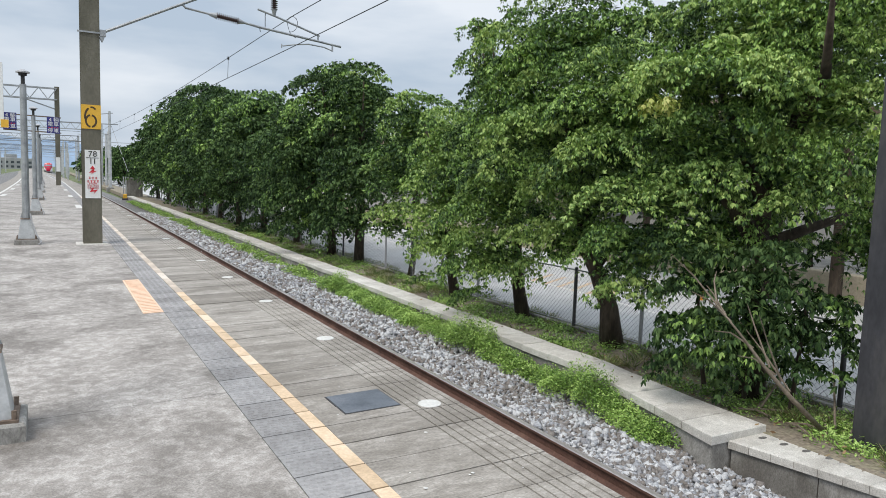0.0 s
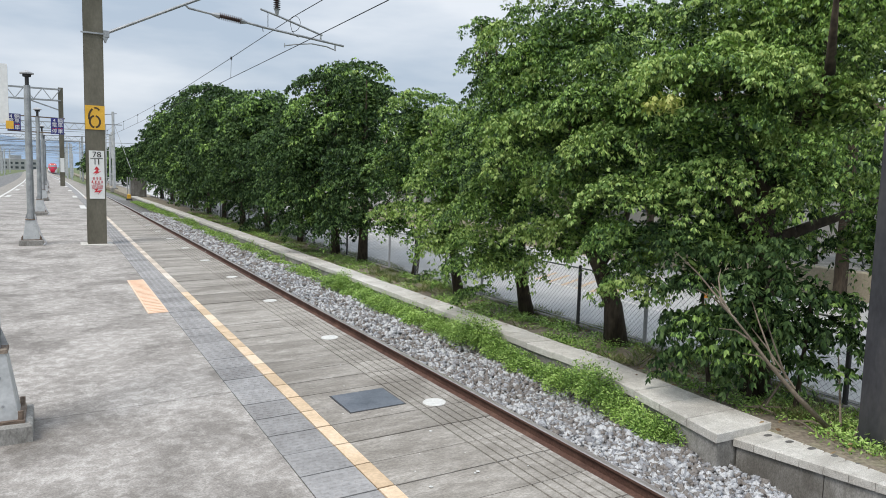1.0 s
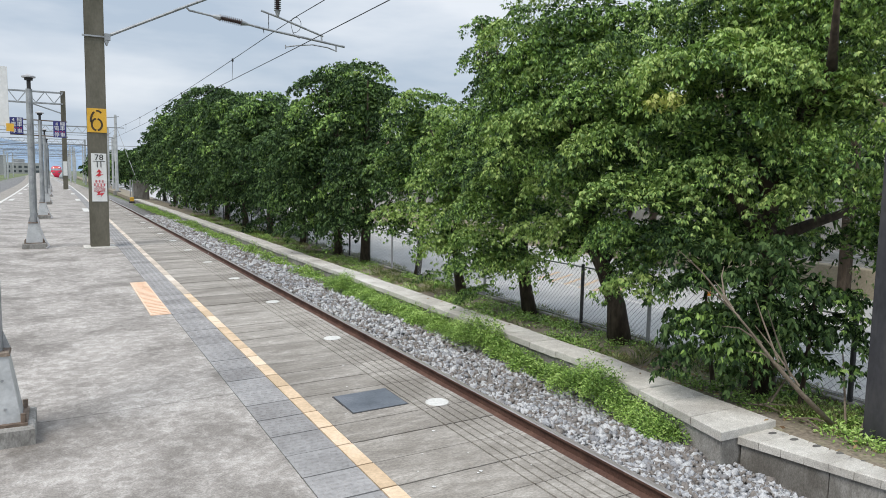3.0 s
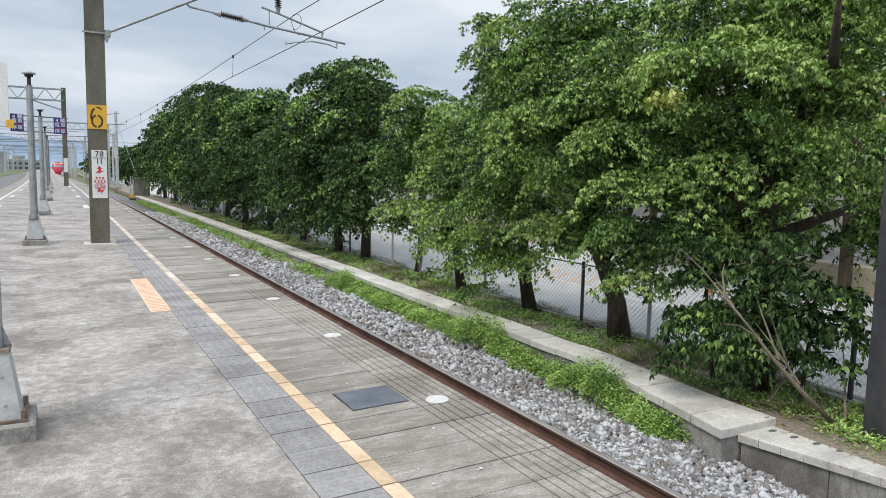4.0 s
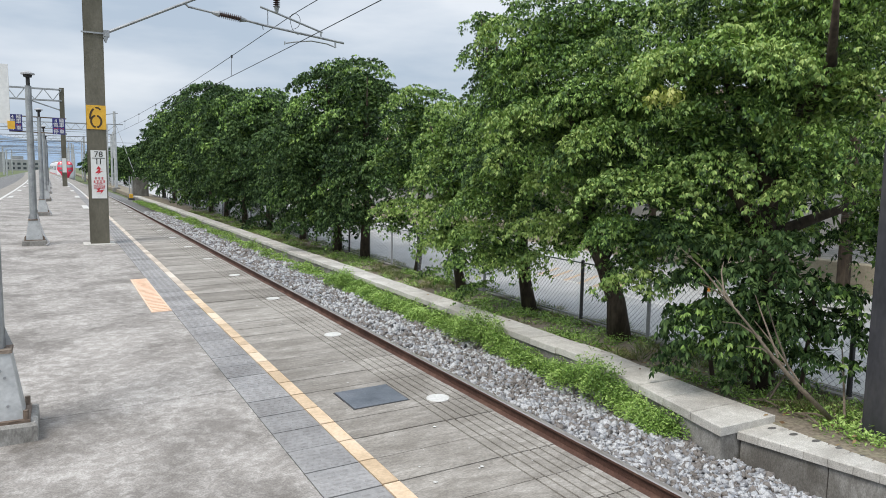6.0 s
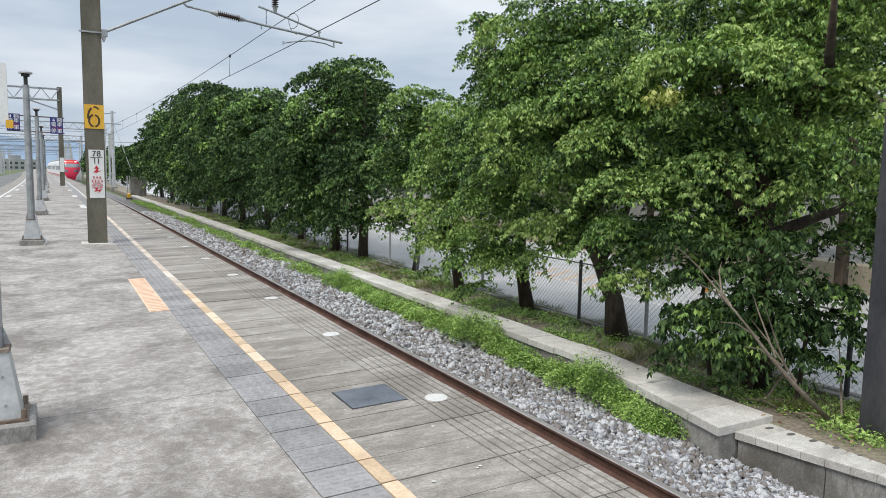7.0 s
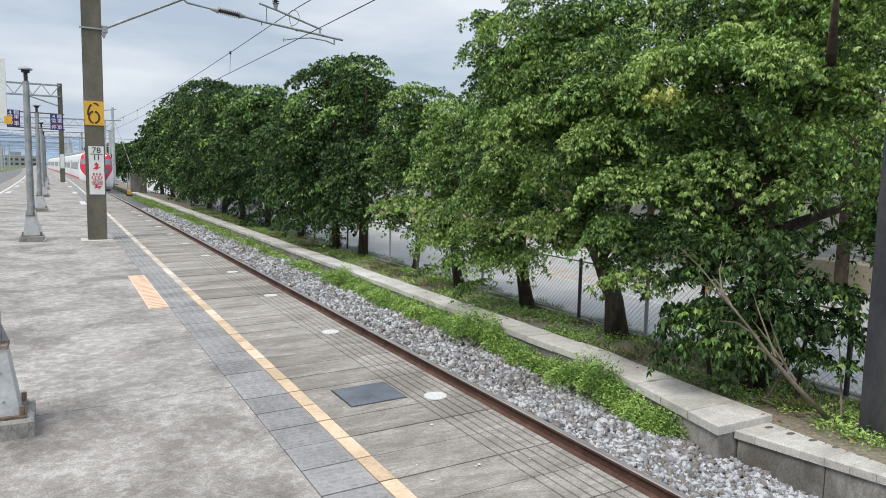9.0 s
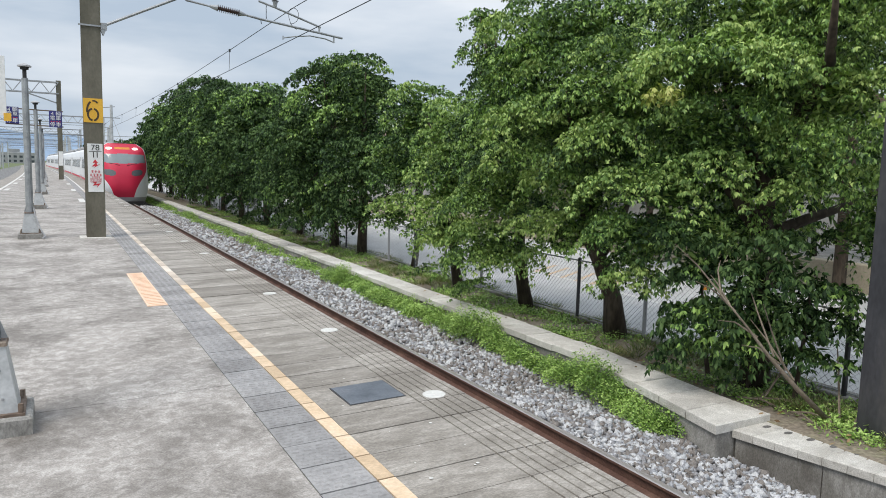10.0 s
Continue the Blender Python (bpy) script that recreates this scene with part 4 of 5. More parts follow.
def crown(name, lobes, leaf, mats, weights, parent, seed, pad=0.5, fine=False, fill=1.5, shoot=1.35, cover=1.15):
    """Flat domed pads of foliage in tiers over rounded lobes; each pad carries shoots with whorls of drooping three-part leaves."""
    rng = np.random.default_rng(seed)
    UP = np.array([0, 0, 1.0])
    unit = lambda a: a / (np.linalg.norm(a, axis=-1, keepdims=True) + 1e-9)
    P, AX, MI = [], [], []
    inner_p, inner_mi = [], []
    arr = [(np.array(c), np.array(r)) for c, r in lobes]
    for i, (c, r) in enumerate(arr):
        area = 4 * math.pi * ((r[0] * r[1]) ** 1.6 / 3 + (r[0] * r[2]) ** 1.6 / 3 + (r[1] * r[2]) ** 1.6 / 3) ** (1 / 1.6)
        want = max(6, int(cover * area / (math.pi * (0.8 * pad) ** 2 * 0.72)))
        placed = []
        tier, shift = pad * 1.02, rng.random()
        for q in range(want):
            best = None
            for _ in range(7):
                v = unit(rng.normal(size=3))
                if v[2] < -0.75:
                    v[2] *= -1
                pc = c + v * r * rng.uniform(0.84, 1.03)
                gap = min((np.linalg.norm((pc - o) * (1, 1, 1.6)) for o in placed), default=9)
                if best is None or gap > best[0]:
                    best = (gap, v, pc)
            v, pc = best[1], best[2]
            pc[2] = round((pc[2] - shift) / tier) * tier + shift + rng.normal() * tier * 0.11
            pc[2] = min(pc[2], c[2] + r[2] * 0.96)
            placed.append(pc)
            if v[0] > 0.4 and rng.random() < 0.65:
                continue
            if any(j != i and np.linalg.norm((pc - c2) / r2) < 0.72 for j, (c2, r2) in enumerate(arr)):
                continue
            R = pad * rng.choice([0.6, 0.8, 1.0, 1.2]) * min(1.0, 0.45 + 0.6 * r.min())
            pax = unit(UP * 0.9 + v * np.array([1, 1, 0.2]) * rng.uniform(0.25, 0.7))
            f1 = unit(np.cross(pax, [0.3, 0.9, 0.1]))
            f2 = np.cross(pax, f1)
            mi = rng.choice(len(mats), p=weights)
            if v[2] > 0.3 and weights[2] > 0.1 and rng.random() < 0.35:
                mi = 2  # lighter leaves on the upper pads put the light from above into the colour
            n = max(5, int((R / (leaf * shoot)) ** 2 * math.pi * 0.62))
            rr, ph = np.sqrt(rng.random(n)) * R, rng.random(n) * 6.283
            rr *= 1 + 0.22 * np.sin(ph * 3 + rng.random() * 6)
            rad = np.cos(ph)[:, None] * f1 + np.sin(ph)[:, None] * f2
            p = pc + rad * rr[:, None] - pax * (0.42 * rr ** 2 / R)[:, None] + rng.normal(size=(n, 3)) * leaf * 0.35
            P.append(p)
            AX.append(unit(pax + rad * (0.6 * rr / R)[:, None] + rng.normal(size=(n, 3)) * 0.16))
            MI.append(np.where(rng.random(n) < 0.88, mi, rng.choice(len(mats), size=n, p=weights)))
        big = leaf * 1.4
        n = int(fill * area * 0.42 / (0.2 * big * big))
        inner_p.append(c + unit(rng.normal(size=(n, 3))) * r * rng.uniform(0.2, 0.68, (n, 1)))
        inner_mi.append(rng.choice(len(mats), size=n, p=weights))
    P, AX, MI = np.concatenate(P), np.concatenate(AX), np.concatenate(MI)
    n = len(P)
    e1 = unit(np.cross(AX, [0.3, 0.9, 0.1]))
    e2 = np.cross(AX, e1)
    B, D, N, L, M = [], [], [], [], []
    turn = rng.random(n) * 6.283
    for k in range(6):
        th = turn + k * 1.047 + rng.normal(size=n) * 0.25
        rad = np.cos(th)[:, None] * e1 + np.sin(th)[:, None] * e2
        out = unit(rad + AX * rng.uniform(-0.1, 0.7, (n, 1)))
        ln = leaf * rng.uniform(0.65, 1.25, n)
        root = P + out * (ln * rng.uniform(0.5, 1.0, n))[:, None]
        way = unit(rad * 0.7 + AX * 0.05 - UP * rng.uniform(0.4, 1.7, (n, 1)) + rng.normal(size=(n, 3)) * 0.18)
        top = unit(UP * 0.7 + rad * 0.75 + rng.normal(size=(n, 3)) * 0.2)
        s = unit(np.cross(way, top))
        for a in (-0.6, 0.0, 0.6):
            dd = way * math.cos(a) + s * math.sin(a) + rng.normal(size=(n, 3)) * 0.12
            B.append(root)
            D.append(dd)
            N.append(top)
            L.append(ln * (1.0 if a == 0 else 0.8))
            M.append(MI)
    q = np.concatenate(inner_p)
    B.append(q)
    flat = (rng.random((len(q), 1)) < 0.55)
    D.append(rng.normal(size=q.shape) * np.where(flat, (1, 1, 0.25), (1, 1, 1.2)))
    N.append(np.where(flat, UP, rng.normal(size=q.shape)) + rng.normal(size=q.shape) * 0.2)
    L.append(leaf * 1.4 * rng.uniform(0.7, 1.3, len(q)))
    M.append(np.concatenate(inner_mi))
    B, D, N, L, M = (np.concatenate(a) for a in (B, D, N, L, M))
    me = leaves_mesh(name, B, D, N, L, L * rng.uniform(0.33, 0.43, len(L)), mats, M, fine)
    return part(name, me, None, parent, "dense drooping green foliage")


def tree(base, lobes, leaf=0.115, pad=0.5, seed=1, trunk=None, limbs=(), r0=0.17, mats=None, weights=None, label="", fine=False, fill=1.5, shoot=1.35, cover=1.15):
    t = thing("tree", label or "leafy roadside tree with dark trunk and drooping green leaves", "tree", group="row of trees along the fence")
    rnd = random.Random(seed)
    bx, by, bz = base
    if trunk is None:
        c = lobes[0][0]
        top = c[2] + lobes[0][1][2] * 0.3
        trunk = [base] + [(bx + (c[0] - bx) * f + rnd.uniform(-0.08, 0.08), by + (c[1] - by) * f + rnd.uniform(-0.1, 0.1), bz + (top - bz) * f) for f in (0.2, 0.4, 0.6, 0.8, 1.0)]
    n = len(trunk)
    g = Geo()
    rr = [r0 * (1.2 if i == 0 else 1.0 - 0.65 * i / (n - 1)) for i in range(n)]
    g.tube(trunk, rr, 11)
    part("trunk", g, M_BARK, t, "dark brown trunk", smooth=True)
    if not limbs:
        limbs = []
        for (c, r) in lobes:
            for k in range(4 if r[2] > 1.2 else 2):
                i = rnd.randint(max(1, n // 3), n - 2)
                p = Vector(trunk[i])
                a = rnd.uniform(0, 6.28)
                q = Vector((c[0] + r[0] * 0.7 * math.cos(a), c[1] + r[1] * 0.7 * math.sin(a), max(0.6, c[2] + rnd.uniform(-0.2, 0.6) * r[2])))
                mid = p.lerp(q, 0.5) + Vector((0, 0, -0.15))
                limbs.append(([p, mid, q], r0 * 0.42))
    for pts, r in limbs:
        g = Geo()
        m = len(pts)
        g.tube(pts, [r * (1 - 0.75 * i / (m - 1)) for i in range(m)], 7)
        part("limb", g, M_BARK, t, smooth=True)
    crown("crown", lobes, leaf, mats or [M_LEAFA, M_LEAFB, M_LEAFC], weights or [0.5, 0.3, 0.2], t, seed, pad, fine, fill, shoot, cover)
    return t


GZ = -0.96
big_tree = tree((7.2, 5.4, GZ), [((8.31, 5.96, 3.51), (2.02, 1.68, 0.93)), ((6.55, 5.58, 2.84), (1.08, 0.96, 0.38)), ((7.44, 4.81, 2.40), (0.82, 0.73, 0.46)), ((6.32, 6.81, 2.53), (0.81, 0.72, 0.78)), ((6.51, 5.68, 2.04), (0.73, 0.65, 0.40)), ((6.20, 6.06, 1.45), (0.82, 0.73, 0.49)), ((7.24, 4.95, 1.70), (0.62, 0.55, 0.26)), ((8.57, 6.14, 1.44), (0.80, 0.71, 0.45)), ((7.81, 4.55, 1.04), (0.36, 0.50, 0.68)), ((7.32, 6.08, 0.97), (0.74, 0.66, 0.42)), ((6.39, 5.78, 0.91), (0.75, 0.66, 0.33)), ((5.90, 6.26, 0.81), (0.48, 0.43, 0.30))],
     leaf=0.06, pad=0.6, seed=11, r0=0.16, trunk=[(7.2, 5.4, GZ), (7.2, 5.42, -0.3), (7.18, 5.45, 0.4), (7.26, 5.45, 1.0)],
     limbs=[([(7.24, 5.45, 0.9), (7.35, 5.5, 1.5), (7.6, 5.3, 2.6), (7.7, 5.0, 3.8)], 0.1), ([(7.2, 5.45, 0.9), (6.9, 5.7, 1.4), (6.6, 6.0, 2.2)], 0.13),
            ([(7.26, 5.45, 0.85), (7.8, 5.3, 1.05), (8.4, 5.1, 1.25), (9.2, 4.8, 1.7)], 0.085), ([(7.5, 5.4, 2.0), (6.9, 4.6, 2.7), (6.3, 4.2, 3.3)], 0.09), ([(7.3, 5.45, 1.3), (7.05, 5.7, 2.1), (7.1, 6.3, 3.2)], 0.1)],
     weights=[0.5, 0.12, 0.38], fill=1.5, cover=1.35, label="large spreading roadside tree with thick forked trunk and drooping leaves")
# low foliage under the crown; its shade is put into dark leaves
sapling = thing("sapling", "dark green sapling with large glossy leaves beside the big trunk, crown shade in their colour", "sapling")
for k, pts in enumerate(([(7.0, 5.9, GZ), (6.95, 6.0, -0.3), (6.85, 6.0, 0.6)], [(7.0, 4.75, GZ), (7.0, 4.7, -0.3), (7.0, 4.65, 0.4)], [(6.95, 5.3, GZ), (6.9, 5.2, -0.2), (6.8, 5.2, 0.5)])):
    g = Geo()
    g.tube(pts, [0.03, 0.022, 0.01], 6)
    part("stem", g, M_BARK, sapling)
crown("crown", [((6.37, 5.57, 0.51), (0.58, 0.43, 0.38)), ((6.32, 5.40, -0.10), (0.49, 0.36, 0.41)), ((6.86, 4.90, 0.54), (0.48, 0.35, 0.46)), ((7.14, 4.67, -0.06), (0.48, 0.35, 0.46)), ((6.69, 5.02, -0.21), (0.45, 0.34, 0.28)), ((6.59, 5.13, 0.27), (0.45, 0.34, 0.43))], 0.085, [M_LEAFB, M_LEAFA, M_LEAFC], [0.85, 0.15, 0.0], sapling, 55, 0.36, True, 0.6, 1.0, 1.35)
young = crown("young_shoot", [((5.43, 5.32, 2.28), (0.23, 0.20, 0.11))], 0.06, [M_LEAFY, M_LEAFY, M_LEAFC], [0.5, 0.4, 0.1], big_tree, 91, 0.2, True, 0.5)
young["label"] = "yellowish young shoot"
tree((7.45, 8.05, GZ), [((7.18, 8.76, 3.61), (1.51, 1.38, 0.95)), ((6.49, 9.12, 3.42), (0.71, 0.65, 0.65)), ((6.52, 8.40, 2.31), (1.20, 1.10, 0.83)), ((6.78, 8.02, 1.38), (0.95, 0.87, 0.66)), ((7.04, 8.04, 0.75), (0.77, 0.70, 0.50)), ((7.33, 7.39, 0.52), (0.47, 0.43, 0.40)), ((6.66, 8.34, 0.57), (0.49, 0.45, 0.34))],
     leaf=0.066, pad=0.6, seed=12, r0=0.16, weights=[0.6, 0.2, 0.2], trunk=[(7.45, 8.05, GZ), (7.38, 8.08, -0.35), (7.1, 8.1, 0.25), (6.85, 8.15, 0.65), (6.9, 8.2, 1.6), (7.0, 8.3, 2.8)],
     limbs=[([(7.08, 8.1, 0.3), (7.4, 8.1, 0.65), (7.65, 8.15, 1.1), (7.9, 8.3, 2.2)], 0.1), ([(6.9, 8.2, 1.4), (6.4, 8.0, 2.0), (6.0, 7.7, 2.6)], 0.07), ([(6.95, 8.2, 1.8), (7.1, 7.5, 2.5), (7.3, 7.0, 3.2)], 0.07)])
tree((7.5, 10.45, GZ), [((7.23, 10.75, 2.28), (0.91, 0.88, 1.02)), ((6.98, 10.40, 1.02), (1.01, 0.93, 0.85)), ((6.82, 10.38, 0.18), (0.87, 0.79, 0.50)), ((6.95, 11.17, 3.50), (0.42, 0.56, 0.72)), ((6.87, 11.30, 4.14), (0.31, 0.30, 0.35))], leaf=0.07, pad=0.55, seed=13, r0=0.12, weights=[0.52, 0.14, 0.34])
tree((7.4, 12.75, GZ), [((7.23, 13.04, 2.20), (0.67, 0.72, 0.83)), ((7.08, 12.66, 1.21), (0.77, 0.78, 0.87)), ((6.97, 12.49, 0.24), (0.70, 0.66, 0.52))], leaf=0.078, pad=0.52, seed=14, r0=0.1, weights=[0.35, 0.1, 0.55])
tree((7.75, 15.6, GZ), [((7.87, 15.86, 2.84), (0.78, 0.80, 0.89)), ((7.47, 15.69, 1.47), (0.77, 0.80, 0.90)), ((7.25, 15.68, 0.44), (0.65, 0.61, 0.41))], leaf=0.088, pad=0.55, seed=15, r0=0.075, weights=[0.6, 0.28, 0.12])
# dark green trees further off; deep crown shade is also in the colour
tree((7.6, 18.6, GZ), [((7.76, 18.74, 3.37), (0.98, 1.10, 1.27)), ((7.65, 18.24, 1.60), (1.10, 1.12, 1.25)), ((7.27, 18.30, 0.35), (1.00, 0.94, 0.50))], leaf=0.108, pad=0.68, seed=16, r0=0.13, weights=[0.22, 0.77, 0.01])
tree((7.6, 20.8, GZ), [((7.67, 21.14, 3.82), (1.37, 1.29, 1.16)), ((6.94, 20.97, 1.92), (1.35, 1.28, 1.30)), ((7.04, 20.72, 0.38), (1.18, 1.12, 0.66))], leaf=0.115, pad=0.72, seed=17, r0=0.13, weights=[0.2, 0.79, 0.01])
far_trees = [(24.6, 1.8, 4.2), (29.0, 2.1, 5.1), (33.4, 2.2, 5.4), (37.5, 2.2, 5.6), (41.5, 2.0, 6.1), (45.5, 2.3, 6.9), (50, 2.4, 6.5), (55, 2.3, 6.3), (60, 2.4, 6.4), (66, 2.2, 6.0), (112, 3.0, 4.6), (126, 3.4, 5.0), (142, 4, 5.4), (160, 4.5, 5.8)]
for k, (y, r, top) in enumerate(far_trees):
    o = off(y) * (1 if y < 95 else 0.6)
    x = (7.7 if y < 44 else 8.4 if y < 100 else 10.5) - o
    hgt = top - 0.2
    lobes = [((x - 0.1, y, hgt * 0.46), (r * 0.92, r * 1.05, hgt * 0.33)), ((x + 0.1, y + 0.5 * math.sin(k * 2.4), hgt * 0.8), (r * 0.72, r * 0.66, hgt * 0.2)),
             ((x + 0.35, y + 0.4, 0.75), (0.9, 1.9, 0.85))]
    tree((x, y, GZ - 0.1), lobes, pad=0.9 if y < 40 else 1.1, leaf=0.12 + 0.0026 * (y - 24), seed=30 + k, r0=0.15, weights=[0.16, 0.84, 0.0], fill=1.3)
for k, (x, y, top) in enumerate(((21.5, 3, 5.0), (20.5, 9, 4.2), (22, 14.5, 5.4), (21, 20, 4.8), (22, 27, 5.6), (21, 34, 5.2), (22, 43, 5.6), (21.5, 54, 6), (14.6, 10.6, 3.4), (15.2, 6.4, 3.0), (15.3, 15.2, 3.6))):
    t = tree((x, y, -1.0), [((x, y, top * 0.62), (2.2 if x > 18 else 1.3, 2.4 if x > 18 else 1.4, top * 0.42))], leaf=0.3, pad=0.8, seed=70 + k, r0=0.14, weights=[0.5, 0.2, 0.3], fill=0.8, label="leafy garden tree behind the wall across the road")
    t["group"] = "garden trees across the road"

# ---- background across the road ----
random.seed(77)
g = Geo()
g.box(16.4, 16.75, -12, 90, -1.2, -0.42, 0.02)
wall_bg = solid("garden_wall", g, M_BEIGE, "low beige garden wall across the road", "wall", "structure")
rails = thing("garden_railing", "grey metal railing on the garden wall", "railing")
g = Geo()
g.box(16.5, 16.6, -12, 60, 0.12, 0.17)
part("top_rail", g, M_GALVL, rails)
for k in range(70):
    g = Geo()
    y = -10 + k * 0.75
    g.box(16.53, 16.58, y, y + 0.05, -0.42, 0.12)
    part("post", g, M_GALVL, rails)


def house(x, y, w, d, h, mat, label):
    t = thing("house", label, "house", at=(x, y, -1.0), group="houses across the road")
    g = Geo()
    g.box(0, d, 0, w, 0, h)
    part("wall", g, mat, t)
    g = Geo()
    g.add([(-0.5, -0.4, h), (d + 0.5, -0.4, h), (d + 0.5, w + 0.4, h), (-0.5, w + 0.4, h), (d * 0.5, -0.4, h + 1.5), (d * 0.5, w + 0.4, h + 1.5)], [(0, 3, 5, 4), (1, 4, 5, 2), (0, 4, 1), (3, 2, 5), (0, 1, 2, 3)])
    part("roof", g, M_ROOF, t, "brown pitched roof")
    for k in range(int(w // 2.6)):
        for z in (1.0, 3.8):
            if z + 1.3 < h:
                g = Geo()
                g.box(-0.06, 0.03, 0.8 + k * 2.6, 2.2 + k * 2.6, z, z + 1.25)
                win = part("window", g, M_GALVL, t)
                g = Geo()
                g.box(-0.075, -0.062, 0.88 + k * 2.6, 2.12 + k * 2.6, z + 0.08, z + 1.17)
                part("pane", g, M_WINDOW, win, "dark glass")
    return t


house(27, 6, 9, 8, 3.2, M_HOUSE, "pale plastered low house with brown roof")
house(26, 19, 12, 8, 5.6, M_HOUSE, "pale plastered two-storey house with brown roof")
house(27, 36, 11, 8, 3.4, M_BEIGE, "beige low house with brown roof")
house(28, -8, 11, 8, 5.4, M_BEIGE, "beige two-storey house with brown roof")
house(27, 52, 14, 9, 5.5, M_HOUSE, "pale plastered two-storey house behind the trees")


def flats(x, y, w, d, h):
    t = thing("apartment_block", "far grey apartment block with rows of windows", "building", at=(x, y, -1.36), group="far apartment blocks")
    g = Geo()
    g.box(0, w, 0, d, 0, h, 0.2)
    part("wall", g, M_BLDG, t)
    g = Geo()
    g.box(w * 0.3, w * 0.6, 2, d - 2, h, h + 2.4)
    part("roof_house", g, M_BLDG, t)
    for i in range(int(w // 3.4)):
        for j in range(int(h // 3)):
            g = Geo()
            g.box(0.8 + i * 3.4, 2.7 + i * 3.4, -0.05, 0.05, 0.9 + j * 3, 2.4 + j * 3)
            part("window", g, M_WINDOW, t)


flats(-52, 400, 30, 12, 9.6)
flats(-95, 390, 34, 14, 12.5)
flats(-34, 560, 24, 12, 7.5)
flats(-160, 430, 40, 14, 13)

pole = thing("utility_pole", "brown wooden utility pole by the garden wall", "utility pole", at=(15.6, 9.6, -1.1))
g = Geo()
g.tube([(0, 0, 0), (0, 0, 7.5)], [0.15, 0.11], 10)
part("shaft", g, M_BARK, pole)
g = Geo()
g.box(17.2, 19.2, -12, 90, -1.0, -0.75, 0.05)
solid("garden_bed", g, M_FIELD, "green planted strip behind the garden wall", "garden bed", "structure")

cone = thing("traffic_cone", "small orange traffic cone on the road", "traffic cone", at=(10.9, 9.35, -1.1))
g = Geo()
g.box(-0.16, 0.16, -0.16, 0.16, 0, 0.03)
part("base", g, M_ORANGE, cone)
g = Geo()
g.tube([(0, 0, 0.03), (0, 0, 0.7)], [0.12, 0.025], 12)
part("body", g, M_ORANGE, cone)
g = Geo()
g.tube([(0, 0, 0.34), (0, 0, 0.46)], [0.082, 0.064], 12, False)
part("reflective_band", g, M_WHITEP, cone, "white reflective band")
g = Geo()
for k in range(6):
    a = 13.43 - 1.2 + 0.55 * k
    g.add([(11.08, a, -1.094), (11.08 + 1.4, a + 0.9, -1.094), (11.08 + 1.4, a + 1.05, -1.094), (11.08, a + 0.15, -1.094)], [(0, 1, 2, 3)])
solid("road_hatching", g, M_YEL, "worn yellow hatching painted on the road", "road marking", "structure")

# ---- chain-link fence ----
fence = thing("chain_link_fence", "old grey chain-link fence with steel posts and bottom kerb", "fence")
FX = 7.72
g = Geo()
g.box(FX - 0.06, FX + 0.06, 1.0, 70, -1.15, -0.9, 0.015)
part("bottom_kerb", g, M_WALLC, fence, "low concrete kerb")
for k in range(42):
    y = 3.08 + 1.55 * k
    g = Geo()
    g.tube([(FX, y, -0.95), (FX, y, 0.1)], 0.03, 8)
    g.tube([(FX, y, 0.1), (FX, y, 0.115)], [0.028, 0.01], 8)
    part("post", g, M_DARKP if k % 3 else M_TGREY, fence)
g = Geo()
g.tube([(FX, 1, 0.06), (FX, 70, 0.06)], 0.013, 6)
part("top_rail", g, M_GALV, fence)
g = Geo()
g.tube([(FX, 1, -0.86), (FX, 70, -0.86)], 0.008, 5)
part("bottom_wire", g, M_GALV, fence)
g = Geo()
sp, hh = 0.085, 0.92
for k in range(int(44 / sp)):
    y = 1.0 + k * sp
    for s in (-1, 1):
        a, b = (FX + 0.003 * s, y, -0.86), (FX + 0.003 * s, y + s * hh, 0.06)
        g.beam(a, b, 0.0036)
net = part("wire_net", g, M_TGREY, fence)
net["kind"] = "stuff"

# ---- ballast stones ----


